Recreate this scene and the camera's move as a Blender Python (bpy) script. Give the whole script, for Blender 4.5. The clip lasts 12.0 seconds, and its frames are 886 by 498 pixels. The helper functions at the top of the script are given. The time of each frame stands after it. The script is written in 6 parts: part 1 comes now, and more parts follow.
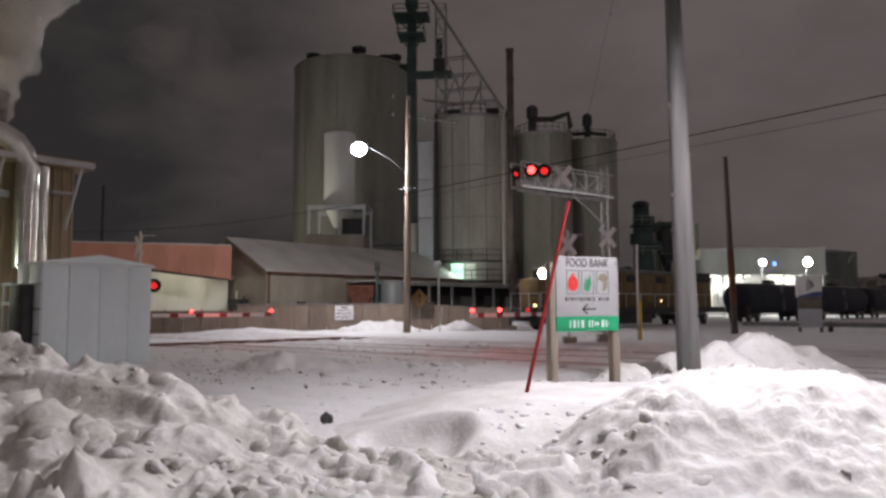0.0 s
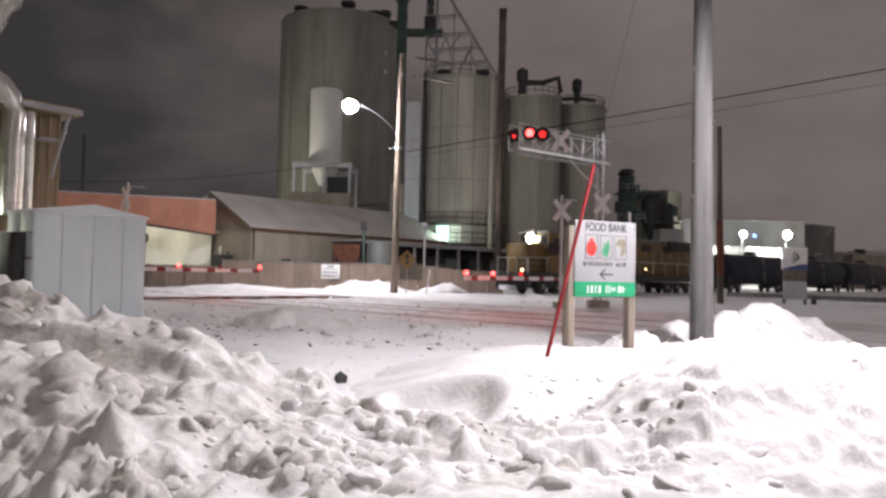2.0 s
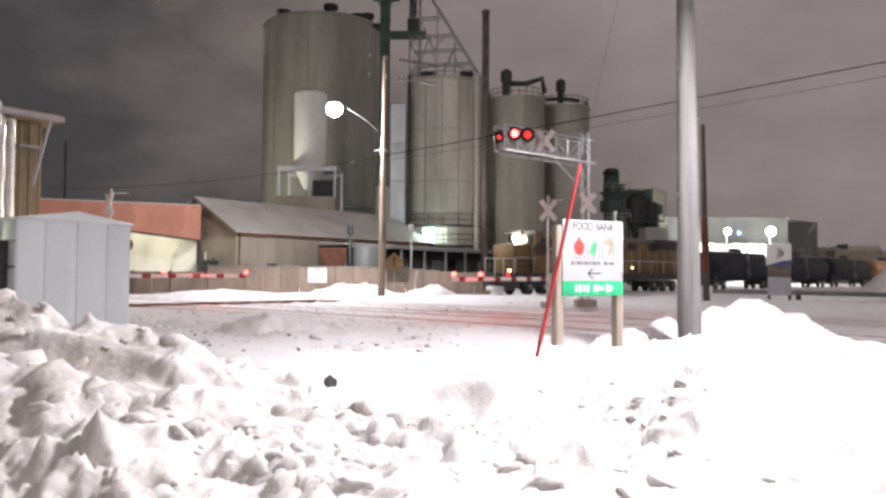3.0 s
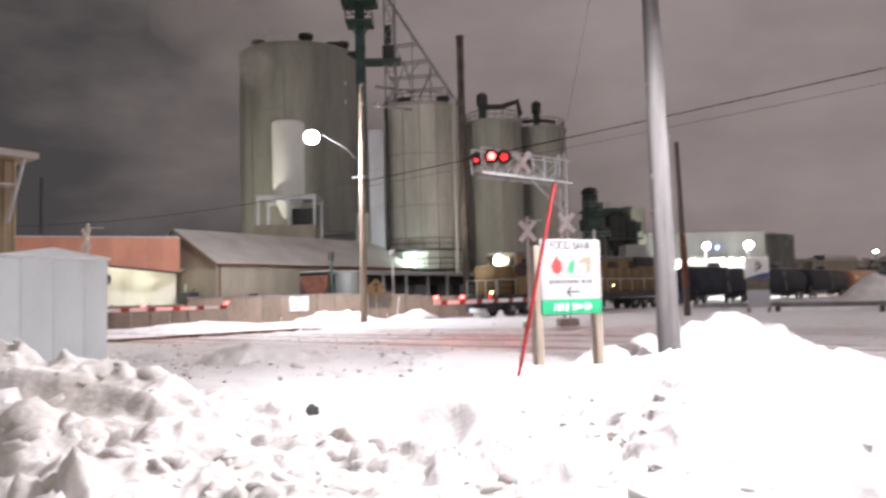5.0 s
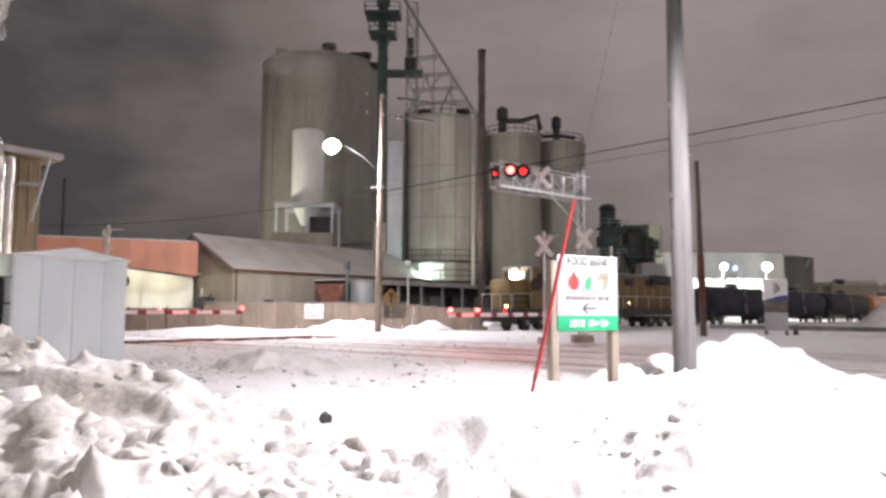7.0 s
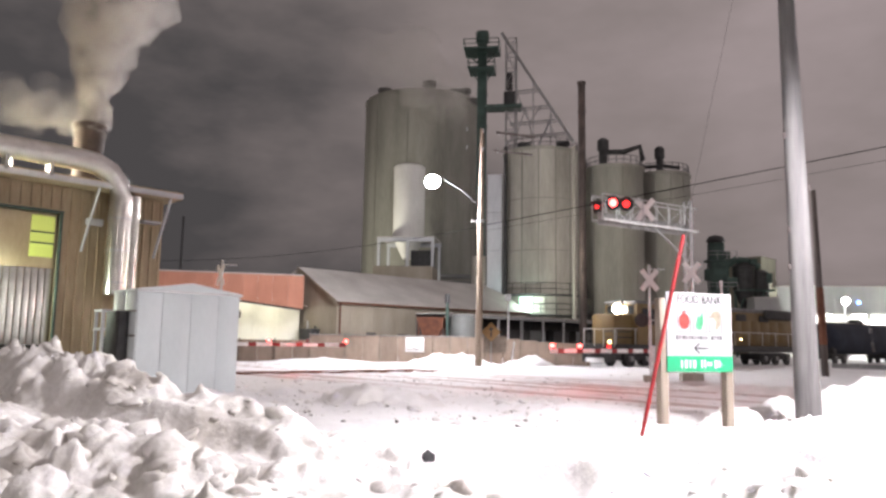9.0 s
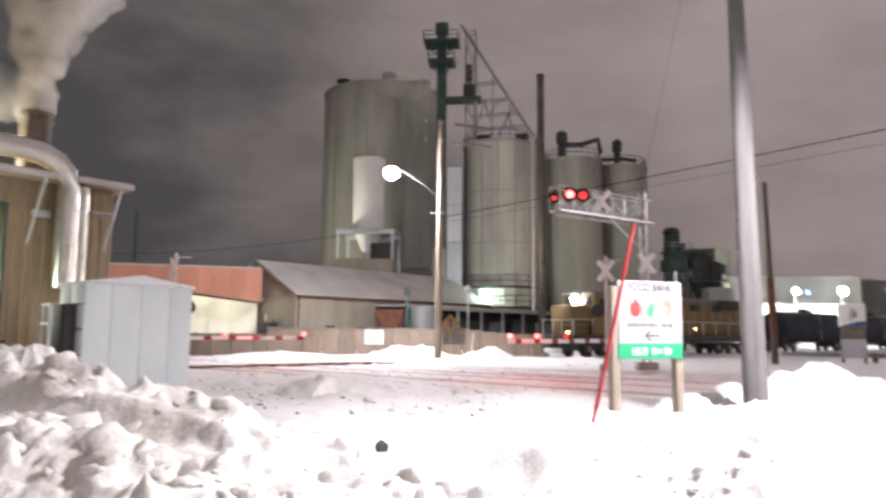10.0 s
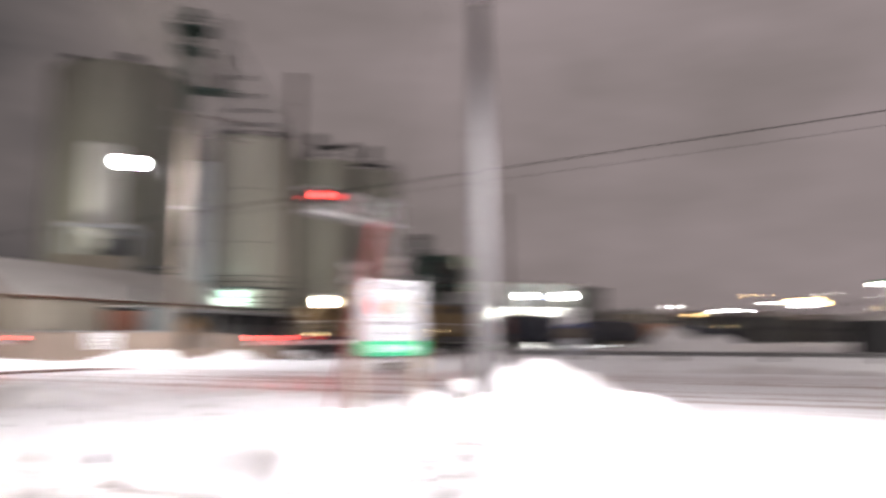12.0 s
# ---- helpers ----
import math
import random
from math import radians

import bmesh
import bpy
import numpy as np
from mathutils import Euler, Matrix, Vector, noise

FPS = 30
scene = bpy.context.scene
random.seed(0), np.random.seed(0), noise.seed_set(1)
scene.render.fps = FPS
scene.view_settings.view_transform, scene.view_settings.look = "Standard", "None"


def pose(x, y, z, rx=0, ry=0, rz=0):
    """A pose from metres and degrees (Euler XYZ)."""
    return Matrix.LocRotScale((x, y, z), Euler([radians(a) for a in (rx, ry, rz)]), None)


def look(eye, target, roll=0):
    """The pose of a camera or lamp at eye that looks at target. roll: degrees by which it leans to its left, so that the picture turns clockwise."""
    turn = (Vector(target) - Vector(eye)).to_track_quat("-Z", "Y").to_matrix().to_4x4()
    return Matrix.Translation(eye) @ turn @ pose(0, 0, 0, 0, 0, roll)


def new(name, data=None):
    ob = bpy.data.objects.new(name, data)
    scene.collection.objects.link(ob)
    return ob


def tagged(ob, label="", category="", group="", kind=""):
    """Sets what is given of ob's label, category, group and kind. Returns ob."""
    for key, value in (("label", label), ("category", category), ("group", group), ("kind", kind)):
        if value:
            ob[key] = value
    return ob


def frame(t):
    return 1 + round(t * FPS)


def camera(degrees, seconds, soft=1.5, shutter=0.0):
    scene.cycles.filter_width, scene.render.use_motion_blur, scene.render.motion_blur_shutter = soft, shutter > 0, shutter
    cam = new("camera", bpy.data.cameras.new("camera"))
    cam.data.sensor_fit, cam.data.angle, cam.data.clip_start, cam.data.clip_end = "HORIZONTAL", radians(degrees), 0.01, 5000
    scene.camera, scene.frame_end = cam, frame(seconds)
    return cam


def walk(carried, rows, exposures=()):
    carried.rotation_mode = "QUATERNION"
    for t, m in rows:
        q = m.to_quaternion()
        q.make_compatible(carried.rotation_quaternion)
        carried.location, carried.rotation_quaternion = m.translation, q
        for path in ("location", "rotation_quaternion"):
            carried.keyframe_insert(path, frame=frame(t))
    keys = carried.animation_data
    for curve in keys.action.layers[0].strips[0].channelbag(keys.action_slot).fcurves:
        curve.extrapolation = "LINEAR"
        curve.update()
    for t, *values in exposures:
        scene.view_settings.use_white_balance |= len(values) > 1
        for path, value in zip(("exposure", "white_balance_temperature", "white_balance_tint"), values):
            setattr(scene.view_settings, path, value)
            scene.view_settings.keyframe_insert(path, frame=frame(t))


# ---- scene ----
cam = camera(62.12, 12.0, soft=2.75, shutter=1.2)
PATH = [(t, pose(*row)) for t, *row in (
    (0.0, 0.652, -0.194, 1.685, 94.56, 0.28, 3.22),
    (0.5, 0.391, -0.086, 1.648, 94.41, -1.19, 2.53),
    (1.0, 0.052, -0.071, 1.646, 92.86, 0.64, 0.12),
    (1.5, -0.000, -0.000, 1.650, 91.71, -0.33, 0.80),
    (2.0, 0.046, 0.071, 1.657, 91.64, -1.41, 1.56),
    (2.5, 0.016, 0.085, 1.656, 91.75, -1.30, 0.77),
    (4.5, 0.081, 0.132, 1.640, 91.88, 2.39, 1.01),
    (5.0, 0.082, 0.050, 1.638, 93.66, 1.53, -0.77),
    (5.5, 0.098, 0.107, 1.634, 93.92, 1.14, -2.54),
    (6.0, 0.087, 0.043, 1.648, 94.65, 1.74, -3.79),
    (6.5, 0.054, 0.016, 1.647, 95.10, 0.78, -1.26),
    (7.0, 0.055, 0.024, 1.641, 94.60, -0.32, 0.33),
    (9.0, 0.002, 0.070, 1.712, 97.07, -0.93, 8.03),
    (9.5, 0.067, 0.099, 1.663, 97.26, -1.46, 7.47),
    (10.0, 0.109, 0.151, 1.665, 96.54, -0.41, 5.03),
    (10.5, 0.108, 0.127, 1.658, 96.33, -0.15, 3.66),
    (11.0, 0.121, 0.174, 1.666, 96.20, 0.25, 2.41),
    (11.5, 0.139, 0.206, 1.664, 96.49, 0.48, 1.16),
    (11.7, 0.177, 0.238, 1.634, 96.63, 0.31, 0.75),
    (11.8, 0.195, 0.254, 1.619, 96.70, 0.22, -3.30),
    (11.9, 0.214, 0.271, 1.604, 96.77, 0.14, -8.50),
    (12.0, 0.233, 0.287, 1.589, 96.84, 0.05, -14.13),
)]
walk(cam, PATH, exposures=((0.0, -0.84), (1.5, -0.74), (2.0, -0.20), (2.5, 0.35), (4.3, 0.56), (7.0, 0.58), (9.0, 0.69), (11.5, 0.62), (12.0, 0.52)))

TRACK = Vector((0.588, 0.809, 0.0))     # along the rails and the long walls of the plant
ROAD = Vector((0.809, -0.588, 0.0))     # along the street
TRACK_YAW = math.degrees(math.atan2(TRACK.y, TRACK.x))

# ---- night sky: low cloud lit by the town ----
world = bpy.data.worlds.new("night_sky")
scene.world = world
world.use_nodes = True
wt = world.node_tree
wt.nodes.clear()
w_out = wt.nodes.new("ShaderNodeOutputWorld")
w_bg = wt.nodes.new("ShaderNodeBackground")
w_co = wt.nodes.new("ShaderNodeTexCoord")
w_map = wt.nodes.new("ShaderNodeMapping")
w_map.inputs["Scale"].default_value = (1.0, 1.0, 2.2)
w_noise = wt.nodes.new("ShaderNodeTexNoise")
w_noise.inputs["Scale"].default_value = 2.3
w_noise.inputs["Detail"].default_value = 6
w_noise.inputs["Roughness"].default_value = 0.55
w_sep = wt.nodes.new("ShaderNodeSeparateXYZ")
w_ramp = wt.nodes.new("ShaderNodeValToRGB")
w_ramp.color_ramp.elements[0].position = 0.0
w_ramp.color_ramp.elements[0].color = (0.037, 0.034, 0.035, 1)
w_ramp.color_ramp.elements[1].position = 1.0
w_ramp.color_ramp.elements[1].color = (0.200, 0.164, 0.166, 1)
w_mid = w_ramp.color_ramp.elements.new(0.52)
w_mid.color = (0.127, 0.106, 0.103, 1)
w_side = wt.nodes.new("ShaderNodeMapRange")
w_side.inputs["From Min"].default_value = -0.55
w_side.inputs["From Max"].default_value = 0.75
w_mix = wt.nodes.new("ShaderNodeMath")
w_mix.operation = "MULTIPLY_ADD"
w_mix.inputs[1].default_value = 1.35
wt.links.new(w_co.outputs["Generated"], w_map.inputs["Vector"])
wt.links.new(w_map.outputs["Vector"], w_noise.inputs["Vector"])
wt.links.new(w_co.outputs["Generated"], w_sep.inputs["Vector"])
wt.links.new(w_sep.outputs["X"], w_side.inputs["Value"])
w_off = wt.nodes.new("ShaderNodeMath")
w_off.operation = "SUBTRACT"
w_off.inputs[1].default_value = 0.88
w_up = wt.nodes.new("ShaderNodeMath")
w_up.operation = "MULTIPLY_ADD"
w_up.inputs[1].default_value = 0.78
wt.links.new(w_sep.outputs["Z"], w_up.inputs[0])
wt.links.new(w_side.outputs["Result"], w_up.inputs[2])
wt.links.new(w_up.outputs["Value"], w_off.inputs[0])
wt.links.new(w_noise.outputs["Fac"], w_mix.inputs[0])
wt.links.new(w_off.outputs["Value"], w_mix.inputs[2])
wt.links.new(w_mix.outputs["Value"], w_ramp.inputs["Fac"])
wt.links.new(w_ramp.outputs["Color"], w_bg.inputs["Color"])
w_bg.inputs["Strength"].default_value = 1.2
wt.links.new(w_bg.outputs["Background"], w_out.inputs["Surface"])


def point_lamp(name, at, watts, colour, radius=0.15):
    data = bpy.data.lights.new(name, "POINT")
    data.energy, data.color, data.shadow_soft_size = watts, colour, radius
    ob = new(name, data)
    ob.location = at
    return ob


def spot_lamp(name, at, target, watts, colour, degrees, blend=0.6, radius=0.15):
    data = bpy.data.lights.new(name, "SPOT")
    data.energy, data.color, data.shadow_soft_size = watts, colour, radius
    data.spot_size, data.spot_blend = radians(degrees), blend
    ob = new(name, data)
    ob.matrix_world = look(at, target)
    return ob


NEAR_LAMP = Vector((4.65, 9.0, 7.25))
FAR_LAMP = Vector((-7.43, 47.4, 12.26))
BACK_FILL = Vector((-4.5, -6.0, 9.0))
spot_lamp("near_street_light", NEAR_LAMP + Vector((0, 0, -0.25)), (4.5, 8.6, 0), 4500, (1.0, 0.94, 0.985), 174, 0.75, 0.2)
# Added lamp behind the camera, out of view; brightens camera-facing snow and walls.
spot_lamp("street_light_behind", BACK_FILL + Vector((0, 0, -0.25)), BACK_FILL + Vector((0.3, 5.5, -6)), 540, (1.0, 0.95, 0.865), 150, 0.8, 0.2)
point_lamp("far_street_light", FAR_LAMP + Vector((-0.1, -0.1, -0.7)), 8800, (0.98, 0.95, 1.0), 0.2)
# Lamp assumed beyond the right edge, added to brighten the snow there.
SIDE_LAMP = Vector((47.0, 22.0, 10.5))
point_lamp("side_street_light", SIDE_LAMP + Vector((0, 0, -0.4)), 7500, (1.0, 0.95, 0.93), 0.2)
point_lamp("plant_flood_a", (46.9, 124.2, 8.9), 2500, (0.95, 1.0, 0.95), 0.3)
point_lamp("plant_flood_b", (54.2, 124.2, 8.9), 4200, (0.95, 1.0, 1.0), 0.3)
point_lamp("canopy_light", (44.5, 133.5, 5.8), 2600, (1.0, 1.0, 0.92), 0.3)
point_lamp("canopy_light", (54.5, 133.5, 5.8), 2600, (1.0, 1.0, 0.92), 0.3)
point_lamp("bay_light", (-23.4, 60.6, 3.7), 85, (1.0, 0.97, 0.80), 0.3)
point_lamp("bay_light", (-27.8, 58.8, 3.9), 85, (1.0, 0.97, 0.80), 0.3)
point_lamp("door_light", (-18.95, 21.98, 3.3), 380, (0.9, 1.0, 0.8), 0.25)
# Fill without a fixture, added high in front to warm wall, ducts and steam.
point_lamp("yard_light", (-16.5, 18.5, 11.0), 420, (1.0, 0.83, 0.60), 0.3)
point_lamp("roof_light", (-20.26, 25.02, 8.2), 1300, (1.0, 0.90, 0.68), 0.12)
point_lamp("silo_base_light", (-2.4, 82.2, 6.0), 300, (0.75, 1.0, 0.88), 0.2)
# Two fills added to brighten the silos; no such floodlights are seen.
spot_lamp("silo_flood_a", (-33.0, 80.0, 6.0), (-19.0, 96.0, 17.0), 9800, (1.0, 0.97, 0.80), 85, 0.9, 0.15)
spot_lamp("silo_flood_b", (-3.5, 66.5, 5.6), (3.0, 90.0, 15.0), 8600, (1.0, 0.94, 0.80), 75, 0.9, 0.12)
spot_lamp("loco_headlight", (4.644, 52.894, 4.17), (-8.0, 40.0, 0.0), 2500, (1.0, 0.86, 0.62), 45, 0.7, 0.12)
point_lamp("signal_red_near", (0.6, 25.5, 4.2), 120, (1.0, 0.06, 0.05), 0.15)
point_lamp("gate_red_near", (1.6, 29.0, 1.9), 25, (1.0, 0.08, 0.06), 0.1)
point_lamp("gate_red_far", (-11.7, 34.8, 1.9), 45, (1.0, 0.08, 0.06), 0.1)


# ---- materials ----
def material(name, low, high, scale=3.0, rough=0.7, metal=0.0, bump=0.15, fine=40.0, stretch=(1, 1, 1), vary=0.0, spec=0.5):
    """A surface of two tones mixed by coarse and fine noise, with relief."""
    m = bpy.data.materials.new(name)
    m.use_nodes = True
    t = m.node_tree
    b = t.nodes["Principled BSDF"]
    co = t.nodes.new("ShaderNodeTexCoord")
    mp = t.nodes.new("ShaderNodeMapping")
    mp.inputs["Scale"].default_value = stretch
    t.links.new(co.outputs["Object"], mp.inputs["Vector"])
    coarse = t.nodes.new("ShaderNodeTexNoise")
    coarse.inputs["Scale"].default_value, coarse.inputs["Detail"].default_value = scale, 5
    small = t.nodes.new("ShaderNodeTexNoise")
    small.inputs["Scale"].default_value, small.inputs["Detail"].default_value = fine, 3
    t.links.new(mp.outputs["Vector"], coarse.inputs["Vector"])
    t.links.new(mp.outputs["Vector"], small.inputs["Vector"])
    add = t.nodes.new("ShaderNodeMath")
    add.operation = "MULTIPLY_ADD"
    add.inputs[1].default_value = 0.35
    t.links.new(small.outputs["Fac"], add.inputs[0])
    t.links.new(coarse.outputs["Fac"], add.inputs[2])
    span = t.nodes.new("ShaderNodeMapRange")
    span.inputs["From Min"].default_value, span.inputs["From Max"].default_value = 0.45, 0.9
    t.links.new(add.outputs["Value"], span.inputs["Value"])
    mix = t.nodes.new("ShaderNodeMix")
    mix.data_type = "RGBA"
    mix.inputs["A"].default_value, mix.inputs["B"].default_value = (*low, 1), (*high, 1)
    t.links.new(span.outputs["Result"], mix.inputs["Factor"])
    colour = mix.outputs["Result"]
    if vary:
        info = t.nodes.new("ShaderNodeObjectInfo")
        hsv = t.nodes.new("ShaderNodeHueSaturation")
        rng = t.nodes.new("ShaderNodeMapRange")
        rng.inputs["To Min"].default_value, rng.inputs["To Max"].default_value = 1 - vary, 1 + vary
        t.links.new(info.outputs["Random"], rng.inputs["Value"])
        t.links.new(rng.outputs["Result"], hsv.inputs["Value"])
        t.links.new(colour, hsv.inputs["Color"])
        colour = hsv.outputs["Color"]
    t.links.new(colour, b.inputs["Base Color"])
    b.inputs["Roughness"].default_value, b.inputs["Metallic"].default_value = rough, metal
    b.inputs["Specular IOR Level"].default_value = spec
    if bump:
        bp = t.nodes.new("ShaderNodeBump")
        bp.inputs["Strength"].default_value, bp.inputs["Distance"].default_value = bump, 0.03
        t.links.new(add.outputs["Value"], bp.inputs["Height"])
        t.links.new(bp.outputs["Normal"], b.inputs["Normal"])
    return m


def glow(name, colour, strength):
    m = bpy.data.materials.new(name)
    m.use_nodes = True
    b = m.node_tree.nodes["Principled BSDF"]
    b.inputs["Base Color"].default_value = (*[min(1, c) for c in colour], 1)
    b.inputs["Emission Color"].default_value = (*colour, 1)
    b.inputs["Emission Strength"].default_value = strength
    return m


M_snow = material("snow", (0.70, 0.70, 0.72), (0.86, 0.86, 0.87), 2.2, 0.75, 0, 0.35, 24, spec=0.2)
M_dirtybank = material("dirty_ploughed_snow", (0.46, 0.435, 0.40), (0.87, 0.86, 0.85), 1.1, 0.8, 0, 0.9, 17, spec=0.2)
M_bank = material("ploughed_snow", (0.66, 0.645, 0.635), (0.88, 0.87, 0.87), 1.3, 0.8, 0, 0.85, 17, spec=0.2)
for m_soft in (M_snow, M_bank, M_dirtybank):
    m_soft.node_tree.nodes["Principled BSDF"].inputs["Subsurface Weight"].default_value = 0.4
    m_soft.node_tree.nodes["Principled BSDF"].inputs["Subsurface Radius"].default_value = (0.016, 0.016, 0.018)
    m_soft.node_tree.nodes["Principled BSDF"].inputs["Subsurface Scale"].default_value = 1.0
M_roofsnow = material("thin_roof_snow", (0.33, 0.31, 0.285), (0.46, 0.44, 0.415), 0.35, 0.8, 0, 0.2, 6)
M_wood = material("weathered_wood", (0.17, 0.14, 0.11), (0.34, 0.29, 0.24), 6, 0.85, 0, 0.5, 30, (1, 1, 0.08))
M_polewood = material("grey_pole_wood", (0.075, 0.072, 0.073), (0.165, 0.158, 0.157), 7, 0.85, 0, 0.6, 34, (1, 1, 0.06))
M_farpole = material("brown_pole_wood", (0.13, 0.10, 0.075), (0.25, 0.20, 0.155), 5, 0.85, 0, 0.4, 30, (1, 1, 0.08))
M_darkwood = material("dark_pole_wood", (0.05, 0.04, 0.04), (0.11, 0.09, 0.08), 5, 0.85, 0, 0.4, 30, (1, 1, 0.08))
M_white = material("white_panel", (0.74, 0.74, 0.74), (0.84, 0.84, 0.84), 2, 0.45, 0, 0.03, 60)
M_panel = material("sign_face", (0.32, 0.32, 0.33), (0.38, 0.38, 0.39), 2, 0.5, 0, 0.03, 60)
M_green = material("green_vinyl", (0.01, 0.26, 0.11), (0.015, 0.33, 0.15), 3, 0.45, 0, 0.02, 60)
M_black = material("black_ink", (0.012, 0.012, 0.012), (0.03, 0.03, 0.03), 8, 0.6, 0, 0.02)
M_tomato = material("red_print", (0.50, 0.02, 0.02), (0.68, 0.06, 0.05), 9, 0.5, 0, 0.02)
M_pea = material("green_print", (0.03, 0.22, 0.10), (0.10, 0.36, 0.20), 9, 0.5, 0, 0.02)
M_cable = material("dull_black_cable", (0.006, 0.006, 0.006), (0.012, 0.012, 0.012), 8, 0.95, 0, 0.02, spec=0.02)
M_redlens = material("unlit_red_lens", (0.10, 0.01, 0.01), (0.16, 0.02, 0.02), 6, 0.25, 0, 0.02)
M_corn = material("tan_print", (0.16, 0.14, 0.10), (0.30, 0.27, 0.20), 9, 0.5, 0, 0.02)
M_redplastic = material("red_plastic", (0.20, 0.008, 0.012), (0.30, 0.016, 0.018), 4, 0.45, 0, 0.05)
M_yellow = material("yellow_paint", (0.60, 0.40, 0.02), (0.75, 0.52, 0.05), 5, 0.5, 0, 0.05)
M_cement = material("silo_concrete", (0.23, 0.218, 0.19), (0.42, 0.40, 0.355), 0.45, 0.85, 0, 0.25, 5, (1, 1, 0.16), 0.04)
M_cementdark = material("dark_silo_concrete", (0.175, 0.17, 0.147), (0.30, 0.29, 0.255), 0.4, 0.85, 0, 0.25, 5, (1, 1, 0.16), 0.05)
M_pale = material("pale_painted_steel", (0.36, 0.37, 0.40), (0.52, 0.53, 0.56), 0.8, 0.6, 0.1, 0.08, 8, (1, 1, 0.2))
M_bin = material("white_bin_paint", (0.50, 0.49, 0.46), (0.66, 0.65, 0.62), 0.6, 0.6, 0, 0.1, 8, (1, 1, 0.2))
M_steel = material("grey_steel", (0.20, 0.20, 0.20), (0.36, 0.36, 0.36), 3, 0.5, 0.6, 0.15, 30)
M_galv = material("galvanised_steel", (0.46, 0.47, 0.48), (0.66, 0.67, 0.68), 4, 0.38, 0.85, 0.1, 30)
M_duct = material("duct_cladding", (0.52, 0.51, 0.48), (0.72, 0.71, 0.68), 2, 0.28, 0.95, 0.1, 14)
M_dark = material("dark_steel", (0.02, 0.02, 0.022), (0.05, 0.05, 0.05), 3, 0.6, 0.3, 0.15, 20)
M_legreen = material("green_painted_steel", (0.028, 0.05, 0.044), (0.06, 0.10, 0.085), 1.2, 0.6, 0.2, 0.15, 12)
M_rust = material("rusty_steel", (0.07, 0.026, 0.015), (0.16, 0.058, 0.03), 2.5, 0.8, 0.1, 0.3, 24)
M_stackrust = material("brown_stack_steel", (0.045, 0.035, 0.03), (0.10, 0.075, 0.065), 1.5, 0.75, 0.2, 0.2, 20)
M_tan = material("tan_corrugated_steel", (0.26, 0.20, 0.12), (0.42, 0.34, 0.23), 1.0, 0.55, 0.1, 0.1, 12, (1, 1, 0.25), 0.08)
M_brick = material("red_brown_cladding", (0.35, 0.145, 0.095), (0.46, 0.21, 0.14), 0.7, 0.7, 0, 0.1, 10, (1, 1, 0.4), 0.06)
M_wall = material("cream_cladding", (0.23, 0.20, 0.155), (0.33, 0.29, 0.235), 0.6, 0.7, 0, 0.1, 9, (1, 1, 0.3), 0.05)
M_bay = material("white_bay_lining", (0.62, 0.61, 0.52), (0.76, 0.75, 0.66), 0.8, 0.6, 0, 0.08, 9, (1, 1, 0.3))
M_shed = material("pale_blue_grey_enamel", (0.66, 0.73, 0.75), (0.75, 0.82, 0.84), 1.2, 0.5, 0.0, 0.04, 14, (1, 1, 0.4), 0.03)
M_fence = material("brown_fence_panel", (0.17, 0.125, 0.095), (0.27, 0.21, 0.165), 1.2, 0.75, 0, 0.15, 12, (1, 1, 0.4), 0.10)
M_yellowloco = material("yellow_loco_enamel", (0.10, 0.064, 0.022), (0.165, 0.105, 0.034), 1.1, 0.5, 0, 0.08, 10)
M_greyloco = material("grey_loco_roof", (0.10, 0.10, 0.105), (0.18, 0.18, 0.185), 1.1, 0.6, 0.1, 0.1, 10)
M_tank = material("black_tank_enamel", (0.010, 0.014, 0.026), (0.026, 0.034, 0.054), 0.8, 0.8, 0.0, 0.1, 10)
# The orange light on one far tank car is put into this colour.
M_orangelit = material("orange_lit_tank_enamel", (0.30, 0.13, 0.05), (0.42, 0.20, 0.09), 0.9, 0.35, 0.0, 0.08, 10)
M_glass = material("dark_window_glass", (0.01, 0.012, 0.015), (0.03, 0.035, 0.04), 2, 0.12, 0, 0)
M_olive = material("olive_cladding", (0.12, 0.115, 0.085), (0.18, 0.175, 0.13), 0.5, 0.7, 0, 0.1, 8, (1, 1, 0.3))
M_offwhite = material("off_white_cladding", (0.30, 0.30, 0.29), (0.40, 0.40, 0.385), 0.4, 0.6, 0, 0.08, 8, (1, 1, 0.3))
M_greytank = material("grey_tank_paint", (0.09, 0.095, 0.09), (0.15, 0.155, 0.15), 0.5, 0.6, 0.1, 0.1, 6, (1, 1, 0.3))
M_warn = material("amber_reflective_sheet", (0.17, 0.095, 0.03), (0.25, 0.145, 0.05), 3, 0.5, 0, 0.03)
M_blue = material("blue_print", (0.06, 0.08, 0.20), (0.12, 0.15, 0.32), 3, 0.5, 0, 0.02)
M_brownboard = material("brown_board", (0.10, 0.08, 0.06), (0.19, 0.16, 0.13), 3, 0.7, 0, 0.1)
M_slate = material("dark_rock", (0.025, 0.025, 0.028), (0.07, 0.07, 0.07), 12, 0.8, 0, 0.5, 50)
M_grit = material("gritty_ice", (0.09, 0.085, 0.08), (0.24, 0.23, 0.22), 14, 0.8, 0, 0.4, 50)
M_treebark = material("dark_winter_wood", (0.02, 0.018, 0.016), (0.05, 0.045, 0.04), 3, 0.9, 0, 0.2)
G_lamp = glow("led_lens", (0.92, 0.96, 1.0), 90)
G_head = glow("headlight_lens", (1.0, 0.86, 0.62), 80)
G_flood = glow("flood_lens", (0.96, 1.0, 0.97), 60)
G_red = glow("red_signal_lens", (1.0, 0.03, 0.03), 1.5)
